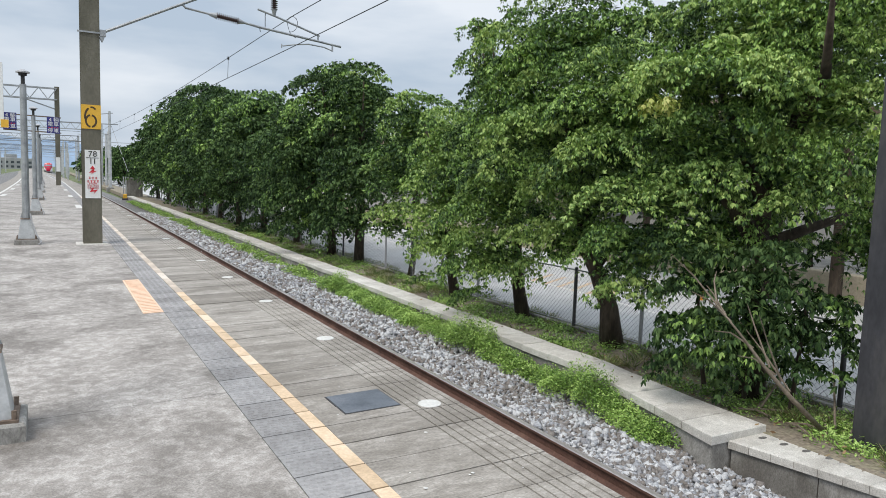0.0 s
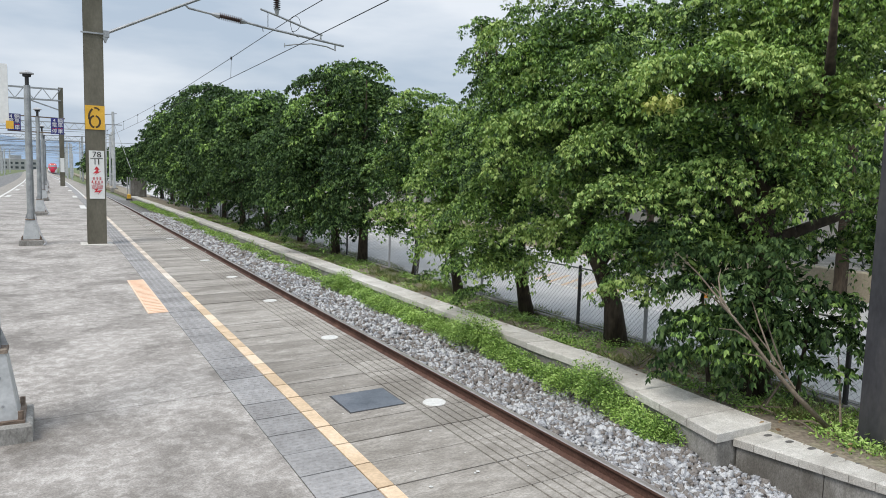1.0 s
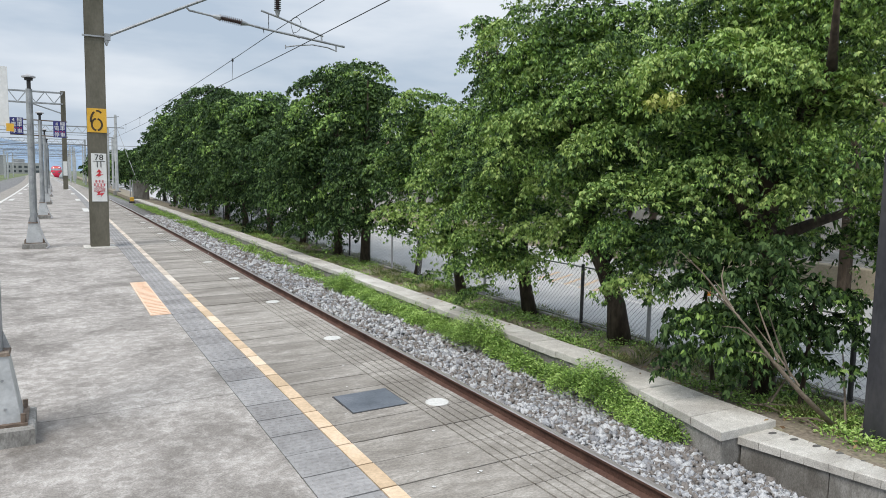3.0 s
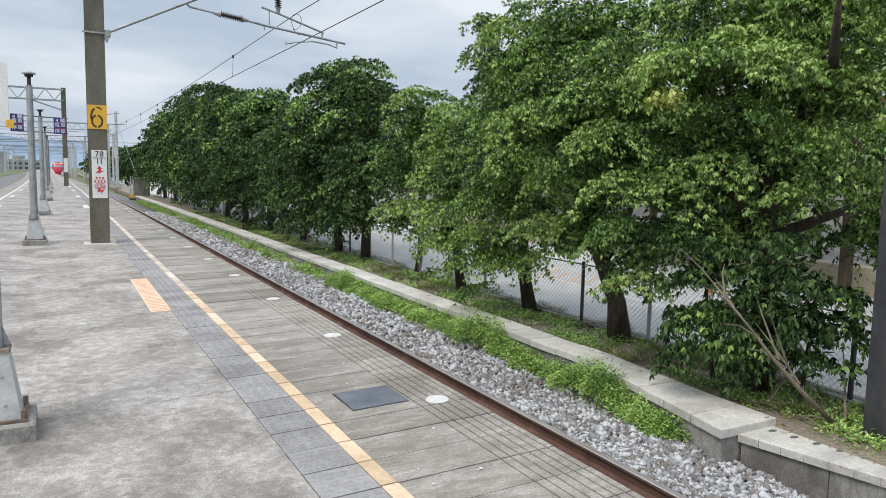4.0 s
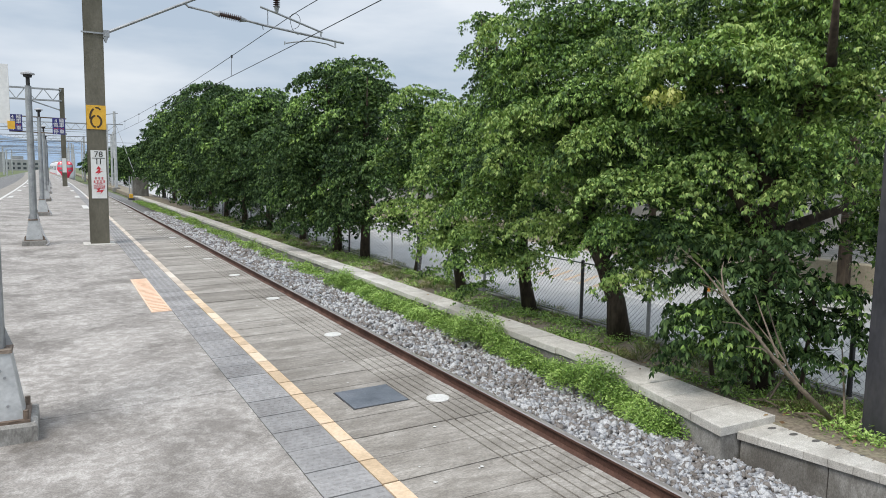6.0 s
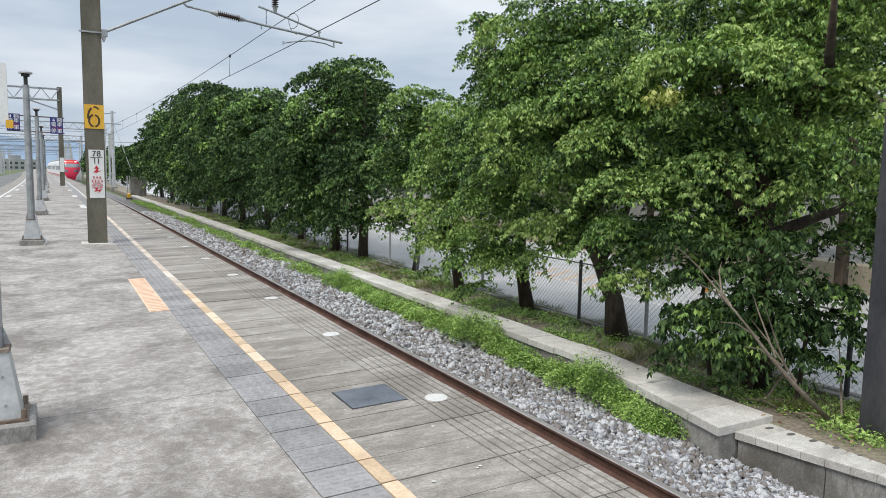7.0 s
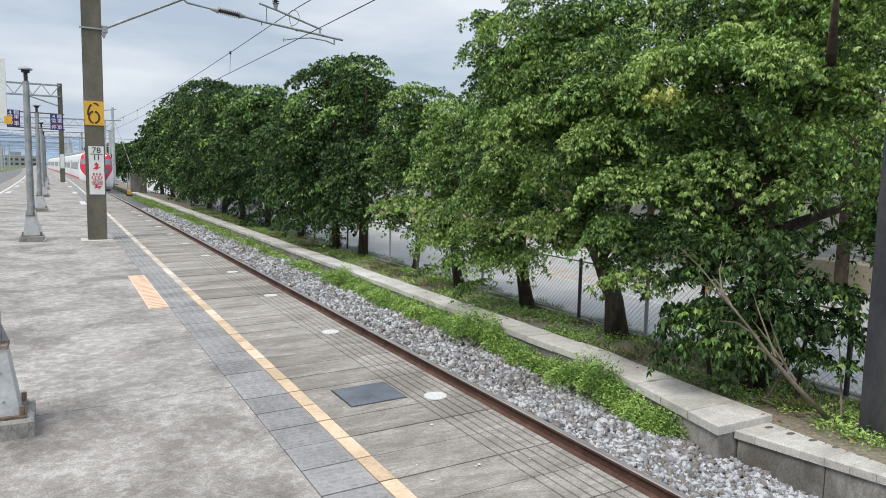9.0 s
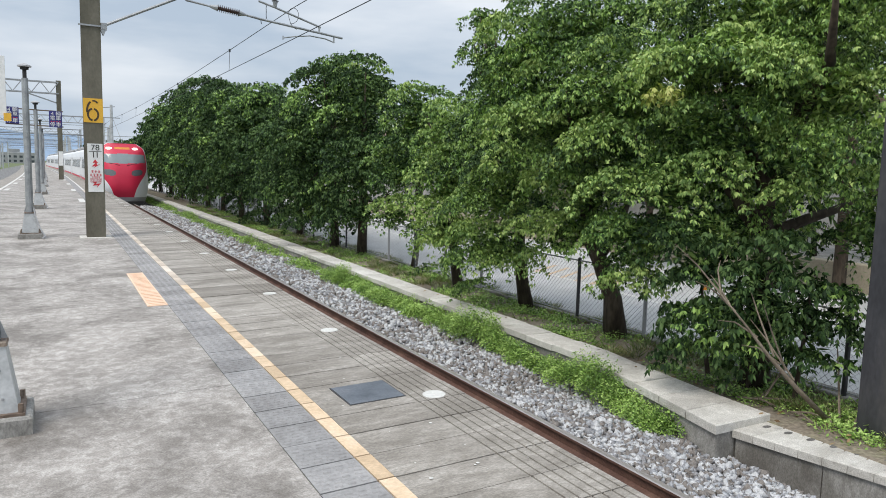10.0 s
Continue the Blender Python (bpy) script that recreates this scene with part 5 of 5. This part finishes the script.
def stones(name, x0, x1f, y0, y1, per, s0, s1, seed):
    rng = np.random.default_rng(seed)
    bm = bmesh.new()
    bmesh.ops.create_cube(bm, size=1.35)
    bmesh.ops.triangulate(bm, faces=bm.faces)
    bv = np.array([v.co[:] for v in bm.verts])
    bf = np.array([[v.index for v in f.verts] for f in bm.faces])
    bm.free()
    n = int((y1 - y0) * 1.5 * per)
    y = rng.uniform(y0, y1, n)
    hi = np.array([x1f(a) for a in y])
    x = x0 + (hi - x0) * rng.random(n)
    size = rng.uniform(s0, s1, n) * rng.choice([1.0, 0.75, 1.3], n)
    z = -1.135 + 0.03 * np.sin(y * 2.1 + x * 3) + rng.uniform(-0.015, 0.035, n) - 0.05 * (x < x0 + 0.12) - np.clip((x - 4.75) / 1.0, 0, 1) * np.interp(y, [3, 5, 9, 14], [0.17, 0.14, 0.08, 0.05])
    q = rng.normal(size=(n, 3, 3))
    q, _ = np.linalg.qr(q)
    var = rng.uniform(-0.42, 0.42, (24, len(bv), 3))
    kind = rng.integers(0, 24, n)
    stretch = rng.uniform(0.5, 1.15, (n, 3))
    co = (bv[None] + var[kind]) * stretch[:, None, :]
    co = np.einsum("nij,nkj->nki", q, co) * size[:, None, None] + np.stack([x, y, z], 1)[:, None, :]
    m = len(bv)
    idx = (np.arange(n)[:, None, None] * m + bf[None]).reshape(-1)
    me = bpy.data.meshes.new(name)
    me.vertices.add(n * m)
    me.vertices.foreach_set("co", co.astype(np.float32).ravel())
    me.loops.add(len(idx))
    me.loops.foreach_set("vertex_index", idx.astype(np.int32))
    me.polygons.add(len(idx) // 3)
    me.polygons.foreach_set("loop_start", np.arange(len(idx) // 3, dtype=np.int32) * 3)
    me.materials.append(M_STONE)
    me.update(calc_edges=True)
    return me


side = lambda y: (5.74 if y < 4.5 else wx(y)) - 0.02
solid("ballast_stones", stones("ballast_stones", 4.33, side, 1.8, 9, 1250, 0.024, 0.038, 1), M_STONE, "loose grey crushed stones beside the rail", "ballast", "stuff")
solid("ballast_stones", stones("ballast_stones", 4.33, side, 9, 19, 700, 0.028, 0.042, 2), M_STONE, "loose grey crushed stones beside the rail", "ballast", "stuff")
solid("ballast_stones", stones("ballast_stones", 4.33, side, 19, 46, 220, 0.045, 0.062, 3), M_STONE, "loose grey crushed stones further along the rail", "ballast", "stuff")

# ---- weeds and grass ----


def weed_patch(name, mat, label, clumps, per, leaf, spread, seed, slim=0.5, upright=0.4):
    """Clumps of small leaves: (x, y, z, height, radius) each."""
    rng = np.random.default_rng(seed)
    B, D, N, L = [], [], [], []
    for (x, y, z, h, r) in clumps:
        n = int(per * (r / 0.16) ** 2 * rng.uniform(0.7, 1.3)) + 3
        th = rng.random(n) * 6.283
        rho = np.sqrt(rng.random(n)) * r
        top = h * (1 - 0.75 * (rho / r) ** 2)
        zz = z + top * rng.random(n) ** 0.45
        B.append(np.stack([x + rho * np.cos(th), y + rho * np.sin(th), zz], 1))
        d = np.stack([np.cos(th), np.sin(th), np.full(n, upright)], 1) + rng.normal(size=(n, 3)) * spread
        D.append(d)
        N.append(np.array([0, 0, 1.0]) + rng.normal(size=(n, 3)) * 0.4)
        L.append(leaf * rng.uniform(0.6, 1.3, n))
    B, D, N, L = (np.concatenate(a) for a in (B, D, N, L))
    me = leaves_mesh(name, B, D, N, L, L * slim, [mat])
    return solid(name, me, mat, label, "weeds", "stuff")


rng = random.Random(9)
near_c, far_c, cover_c, blades_c = [], [], [], []
y = 5.2
while y < 62:
    bush = max(0.0, math.sin(y * 2.1 + 0.6)) * (0.5 + 0.5 * math.sin(y * 0.7 + 2))
    tall = 0.16 + 0.4 * bush + 0.12 * rng.random()
    if y > 16:
        tall *= 0.8 if math.sin(y * 0.9) > -0.2 else 0.45
    for k in range(2):
        x = wx(y) - rng.uniform(0.06, 0.42 if y > 6.2 else 0.24)
        (near_c if y < 16 else far_c).append((x, y + rng.uniform(-0.12, 0.12), -1.17, tall * rng.uniform(0.75, 1.2), rng.uniform(0.16, 0.27)))
    y += 0.15 if y < 16 else 0.26
weed_patch("weeds", M_WEED, "fresh green feathery weeds along the walkway wall", near_c, 330, 0.036, 0.7, 1)
weed_patch("weeds", M_WEED, "green weeds further along the walkway wall", far_c, 60, 0.06, 0.7, 2)
for k in range(1000):
    y = 3.0 + 40 * rng.random() ** 1.7
    x = 6.52 + 1.1 * rng.random()
    hgt = rng.uniform(0.05, 0.16)
    if noise.noise(Vector((x * 1.2, y * 0.8, 0))) > -0.08:
        cover_c.append((x, y, -0.95, hgt, rng.uniform(0.1, 0.2)))
    else:
        if k % 2:
            blades_c.append((x, y, -0.95, 0.03, 0.13))
for k in range(160):
    blades_c.append((7.6 + 0.5 * rng.random(), 3 + 36 * rng.random(), -0.98, 0.04, 0.16))
for k in range(40):
    blades_c.append((6.85 + 0.3 * rng.random(), 4.2 + 0.5 * rng.random(), -0.95, 0.04, 0.1))
weed_patch("ground_cover", M_WEED, "low green ground cover under the trees", cover_c, 70, 0.045, 0.6, 3)
weed_patch("grass", M_GRASS, "tufts of long dry green grass by the fence", blades_c, 60, 0.13, 0.4, 4, slim=0.07, upright=1.2)

# dry leaves on the verge and the walkway's edge, pale chips on the paving
nl = np.random.default_rng(12)
yy = 3.6 + 26 * nl.random(900) ** 1.6
xx = np.where(nl.random(900) < 0.965, 6.55 + 1.1 * nl.random(900), 6.1 + 0.4 * nl.random(900))
zz = np.where(xx > 6.52, -0.925, WZ + 0.012)
dd = nl.normal(size=(900, 3)) * np.array([1, 1, 0.15])
solid("leaf_litter", leaves_mesh("leaf_litter", np.stack([xx, yy, zz], 1), dd, np.array([0, 0, 1.0]) + nl.normal(size=(900, 3)) * 0.3, 0.05 + 0.05 * nl.random(900), 0.025 + 0.02 * nl.random(900), [M_DRY]), M_DRY, "scattered dry brown leaves on the verge", "leaf litter", "stuff")
g = Geo()
for k in range(60):
    x, y, r = 1.42 + 0.75 * nl.random(), 2.4 + 5.5 * nl.random(), 0.003 + 0.009 * nl.random() ** 3
    n = 6
    g.add([(x + r * math.cos(i * 1.047) * (0.7 + 0.5 * nl.random()), y + r * math.sin(i * 1.047), zp(x) + 0.004) for i in range(n)], [tuple(range(n))])
solid("paint_specks", g, M_WHITEP, "small pale specks on the platform paving", "specks", "stuff")

# fallen bare branch and brushwood
dead = thing("fallen_branch", "bare grey dead branch leaning up from the verge", "branch")
g = Geo()
g.tube([(6.81, 4.22, -0.93), (6.36, 4.30, -0.55), (6.12, 4.46, -0.24), (5.91, 4.62, 0.09), (5.62, 4.83, 0.50)], [0.03, 0.024, 0.018, 0.012, 0.005], 7)
part("stem", g, M_TWIG, dead, smooth=True)
rb = random.Random(4)
for k in range(9):
    f = rb.uniform(0.25, 0.95)
    p = Vector((6.81 + -1.19 * f, 4.22 + 0.61 * f, -0.93 + 1.43 * f))
    q = p + Vector((rb.uniform(-0.5, 0.4), rb.uniform(-0.15, 0.6), rb.uniform(0.1, 0.75)))
    g = Geo()
    g.tube([p, p.lerp(q, 0.5) + Vector((0, 0.04, 0.06)), q], [0.011, 0.008, 0.003], 5)
    part("twig", g, M_TWIG, dead)
for k in range(16):
    b = thing("brushwood", "dry bare stick lying on the verge", "stick", group="dry sticks on the verge")
    x, y = rb.uniform(6.5, 7.3), rb.uniform(3.9, 5.2)
    a = rb.uniform(-0.7, 2.4)
    ln = rb.uniform(0.4, 1.1)
    g = Geo()
    up = rb.choice((0.02, 0.05, 0.7))
    p, q = Vector((x, y, -0.94)), Vector((x + ln * math.cos(a), y + ln * math.sin(a), -0.92 + up))
    g.tube([p, p.lerp(q, 0.5) + Vector((0, 0, 0.05)), q], [0.014, 0.011, 0.005], 5)
    part("stick", g, M_TWIG, b)

# ---- paving pieces of the platform edge ----
JY = 0.92
COUNT = 132


def piece(profile, d, ribs=(), inset=0.003):
    g = Geo()
    g.sweep(profile, [inset, d - inset], bend=False)
    for a, b, c, e in ribs:
        z = zp
        g.add([(a, c, z(a)), (b, c, z(b)), (b, e, z(b)), (a, e, z(a)), (a + 0.005, c + 0.005, z(a) + 0.005), (b - 0.005, c + 0.005, z(b) + 0.005), (b - 0.005, e - 0.005, z(b) + 0.005), (a + 0.005, e - 0.005, z(a) + 0.005)],
              [(4, 5, 6, 7), (0, 1, 5, 4), (1, 2, 6, 5), (2, 3, 7, 6), (3, 0, 4, 7)])
    return g


GROOVES = (1.95, 2.01, 2.07, 2.13, 2.19, 2.25)
top = [(1.366, zp(1.366))]
for gx in GROOVES:
    top += [(gx - 0.006, zp(gx)), (gx - 0.004, zp(gx) - 0.014), (gx + 0.004, zp(gx) - 0.014), (gx + 0.006, zp(gx))]
top += [(EDGE - 0.01, zp(EDGE)), (EDGE, zp(EDGE) - 0.012)]
plank_profile = [(1.366, zp(1.366) - 0.1), (EDGE, zp(EDGE) - 0.1)] + list(reversed(top))
yellow_profile = [(1.278, zp(1.278) - 0.05), (1.362, zp(1.362) - 0.05), (1.362, zp(1.362) + 0.003), (1.278, zp(1.278) + 0.003)]
grey_profile = [(0.99, zp(0.99) - 0.05), (1.274, zp(1.274) - 0.05), (1.274, zp(1.274)), (0.99, zp(0.99))]
plank_me = piece(plank_profile, 0.3, inset=0.004).mesh("plank", M_PLANK)
yellow_me = piece(yellow_profile, 0.3, inset=0.007).mesh("yellow_tile", M_YEL)
cream_me = piece(yellow_profile, 0.3).mesh("yellow_tile", M_CREAM)
grey_me = piece(grey_profile, 0.3, inset=0.005, ribs=[(1.006 + 0.066 * i + 0.012 * (j % 2), 1.046 + 0.066 * i + 0.012 * (j % 2), 0.024 + 0.042 * j, 0.042 + 0.042 * j) for i in range(4) for j in range(6)]).mesh("grey_tile", M_GREY)
rp = random.Random(3)
for k in range(COUNT):
    y = JY + 0.3 * k
    o = off(y)
    part("plank", plank_me, M_PLANK, platform, at=(-o, y, rp.uniform(-0.003, 0.002)))
    part("yellow_tile", yellow_me if y < 8.9 + rp.uniform(-0.9, 0.9) else cream_me, M_YEL, platform, at=(-o, y, rp.uniform(-0.001, 0.002)))
    part("grey_tile", grey_me, M_GREY, platform, at=(-o, y, rp.uniform(-0.002, 0.001)))
for name, prof, m in (("far_planks", plank_profile, M_PLANK), ("far_yellow_tiles", yellow_profile, M_WHITEP), ("far_grey_tiles", grey_profile, M_GREY)):
    g = Geo()
    for k in range(-40, 500):
        if 0 <= k < COUNT:
            continue
        y = JY + 0.3 * k
        g.sweep([(x - off(y), z) for x, z in prof] if k > 0 else prof, [y + 0.003, y + 0.297], bend=False)
    ob = part(name, g, m, platform)
    ob["kind"] = "stuff"
g = Geo()
FY2 = [y for y in YS if y > 155]
FY2 = [JY + 150.0] + FY2
g.sweep([(0.99, -0.1), (EDGE, -0.1), (EDGE, zp(EDGE)), (0.99, zp(0.99))], FY2)
part("far_edge", g, M_PLANK, platform)
g = Geo()
g.sweep([(1.256, 0.0), (1.362, 0.0), (1.362, zp(1.362) + 0.006), (1.256, zp(1.256) + 0.006)], FY2)
part("far_line", g, M_WHITEP, platform)

# ---- the train ----
def train_pose(y):
    """Pose on the track's centre line with the leading shoulder at y."""
    return pose(TC - off(y), y, RAILZ, 0, 0, math.degrees(math.atan((off(y + 8) - off(y - 8)) / 16)))


SPREAD = [-0.4 + 0.08 * i for i in range(11)]


def nose_y(x, z):
    """How far the front bulges forward of the shoulder at (x, z above rail)."""
    prof = sum(np.interp(z + d, [0.1, 0.5, 0.9, 1.5, 2.0, 2.45, 3.0, 3.35, 3.62], [0.95, 1.2, 1.3, 1.25, 1.12, 0.92, 0.62, 0.36, 0.0]) for d in SPREAD) / len(SPREAD)
    return -prof * (1 - min(1.0, abs(x) / half_w(z)) ** 3.4)


def half_w(z):
    return float(sum(np.interp(z + 0.4 * d, [0.1, 0.35, 0.8, 1.6, 2.3, 2.9, 3.3, 3.55, 3.64], [1.26, 1.38, 1.45, 1.46, 1.43, 1.36, 1.27, 1.02, 0.66]) for d in SPREAD) / len(SPREAD))


def red_w(z):
    return min(0.97 * half_w(z), float(np.interp(z, [0.12, 0.4, 0.6, 0.85, 1.1, 1.35, 1.75, 2.0, 2.4, 3.64], [0.5, 0.55, 0.59, 0.67, 0.79, 0.94, 1.24, 1.36, 1.4, 1.4])))


def region(x, z):
    a = abs(x)
    if 2.42 + 0.05 * a < z < 3.02 - 0.04 * a and a < red_w(z) - 0.07:
        return "windshield"
    if abs((a - 0.76) / 0.34) ** 2.6 + abs((z - 1.88 - 0.12 * (a - 0.76)) / 0.18) ** 2.6 < 1:
        return "headlight"
    if ((a - 0.72) / 0.17) ** 2 + ((z - 3.33) / 0.08) ** 2 < 1:
        return "top_light"
    if a < 0.42 and 3.27 < z < 3.42:
        return "destination_display"
    if z < 0.42:
        return "skirt"
    if a < red_w(z):
        return "front_mask"
    return "nose_shell"


NOSE = {"windshield": (M_TGLASS, "dark sloping windshield"), "headlight": (M_TLENS, "dark oval headlight glass"), "top_light": (M_LAMP, "lit white headlamp"),
        # the display's glow is put into plain orange colour, without emission
        "destination_display": (M_ORANGE, "orange destination display"), "skirt": (M_TGREY, "grey lower skirt"), "front_mask": (M_TRED, "bright red front mask"), "nose_shell": (M_TWHITE, "white nose shell")}


def car_side_profile():
    pts = []
    for z in (0.25, 0.6, 1.0, 1.6, 2.3, 2.9, 3.3, 3.55):
        pts.append((1.46 if 0.8 < z < 1.7 else half_w(z), z))
    right = pts
    return right + [(0.45, 3.66)] + [(-0.45, 3.66)] + [(-x, z) for x, z in reversed(right)]


def car_parts(car, length, lead):
    prof = car_side_profile()
    n = len(prof)
    g = Geo()
    vs = [(x, 0.0, z) for x, z in prof] + [(x, length, z) for x, z in prof]
    fs = [(i, (i + 1) % n, (i + 1) % n + n, i + n) for i in range(n)]
    fs.append(tuple(range(n, 2 * n)))
    if not lead:
        fs.append(tuple(reversed(range(n))))
    g.add(vs, fs)
    me = g.mesh("car_body", M_TWHITE)
    for s in (-1, 1):
        k = 0
        for yy in np.arange(3.2 if lead else 2.2, length - 2.6, 1.75):
            w = Geo()
            x = half_w(2.3) + 0.004
            w.add([(s * (half_w(1.95) + 0.012), yy, 1.95), (s * (half_w(1.95) + 0.012), yy + 1.3, 1.95), (s * (half_w(2.65) + 0.012), yy + 1.3, 2.65), (s * (half_w(2.65) + 0.012), yy, 2.65)], [(0, 1, 2, 3) if s > 0 else (3, 2, 1, 0)])
            part("window", w, M_TWIN, car)
        g = Geo()
        g.add([(s * 1.472, 0.5, 0.95), (s * 1.472, length - 0.3, 0.95), (s * 1.472, length - 0.3, 1.22), (s * 1.472, 0.5, 1.22)], [(0, 1, 2, 3) if s > 0 else (3, 2, 1, 0)])
        part("stripe", g, M_TRED, car, "red stripe along the side")
        for yy in (1.1 if not lead else 2.0, length - 1.9):
            g = Geo()
            g.add([(s * (1.475), yy, 1.1), (s * 1.475, yy + 0.85, 1.1), (s * (half_w(2.85) + 0.02), yy + 0.85, 2.85), (s * (half_w(2.85) + 0.02), yy, 2.85)], [(0, 1, 2, 3) if s > 0 else (3, 2, 1, 0)])
            part("door", g, M_TGREY, car, "grey sliding door")
    g = Geo()
    g.box(-0.95, 0.95, 6.0 if lead else 2.0, length - 1.5, 3.6, 3.82, 0.06)
    part("roof_unit", g, M_TGREY, car, "grey roof equipment")
    for yy in (3.2, length - 3.2):
        g = Geo()
        g.box(-1.1, 1.1, yy - 1.3, yy + 1.3, 0.12, 0.7)
        for dy in (-1.05, 1.05):
            for sx in (-0.62, 0.5):
                g.tube([(sx, yy + dy, 0.43), (sx + 0.12, yy + dy, 0.43)], 0.43, 18)
        part("bogie", g, M_TDARK, car, "dark bogie with wheels")
    return me


train = thing("train", "white and red express train with rounded nose running on the track", "train")
CARL, GAP = 20.2, 0.45
cars = []
lead = new("car", bpy.data.meshes.new("car"))
me = car_parts(lead, CARL, True)
lead.data = me
lead.parent = train
lead["label"] = "white leading car with red nose"
cars.append(lead)
NX, NZ = 120, 110
grid = {}
for i in range(NX + 1):
    for j in range(NZ + 1):
        z = 0.12 + (3.63 - 0.12) * j / NZ
        u = -1 + 2 * i / NX
        a, rw, hw = abs(u), red_w(z), half_w(z)
        x = math.copysign(rw * a / 0.7 if a <= 0.7 else rw + (hw - rw) * math.sin((a - 0.7) / 0.3 * math.pi / 2), u)
        grid[i, j] = (x, nose_y(x, z), z)
NOSE_KEYS = [(k, s) for k in NOSE for s in ((-1, 1) if k in ("headlight", "top_light") else (0,))]
nose = {k: Geo() for k in NOSE_KEYS}
nose_index = {k: {} for k in NOSE_KEYS}
for i in range(NX):
    for j in range(NZ):
        q = [grid[i, j], grid[i + 1, j], grid[i + 1, j + 1], grid[i, j + 1]]
        cx, cz = sum(p[0] for p in q) / 4, sum(p[2] for p in q) / 4
        k = region(cx, cz)
        k = (k, (1 if cx > 0 else -1) if k in ("headlight", "top_light") else 0)
        ids = []
        for key in ((i, j), (i + 1, j), (i + 1, j + 1), (i, j + 1)):
            if key not in nose_index[k]:
                nose_index[k][key] = len(nose[k].v)
                nose[k].v.append(grid[key])
            ids.append(nose_index[k][key])
        nose[k].f.append(tuple(ids))
        nose[k].mi.append(0)
for k in NOSE_KEYS:
    m, lab = NOSE[k[0]]
    part(k[0], nose[k], m, lead, lab, smooth=True)
g = Geo()
for s in (-1, 1):
    g.beam((s * 0.2, nose_y(0.2, 2.32) - 0.02, 2.32), (s * 0.75, nose_y(0.75, 2.44) - 0.02, 2.44), 0.03)
part("wiper", g, M_TDARK, lead)
g = Geo()
g.frustum(0, -0.2, 0.02, 0.16, 1.05, 0.9, 1.15, 0.95)
part("obstacle_guard", g, M_TDARK, lead, "dark obstacle guard")
second = new("car", bpy.data.meshes.new("car"))
second.data = car_parts(second, CARL, False)
second.parent = train
second["label"] = "white passenger car"
cars.append(second)
for k in range(6):
    c = copy_thing(second, pose(0, 0, 0))
    c.parent = train
    cars.append(c)


def motions():
    """The train runs in along the bend at a steady speed."""
    times = [0.5 * i for i in range(21)]
    spot = lambda t: 47.6 + 26.9 * (10 - t)
    walk(train, [(t, train_pose(spot(t))) for t in times])
    for k, c in enumerate(cars):
        rows = []
        for t in times:
            y = spot(t) + k * (CARL + GAP)
            a, b = train_pose(y + 2), train_pose(y + 18)
            p, q = a.translation, b.translation
            turn = math.degrees(math.atan2(-(q.x - p.x), q.y - p.y))
            m = pose(p.x, p.y, p.z, 0, 0, turn) @ pose(0, -2, 0)
            rows.append((t, train_pose(spot(t)).inverted() @ m))
        walk(c, rows)
    bpy.context.view_layer.update()


motions()
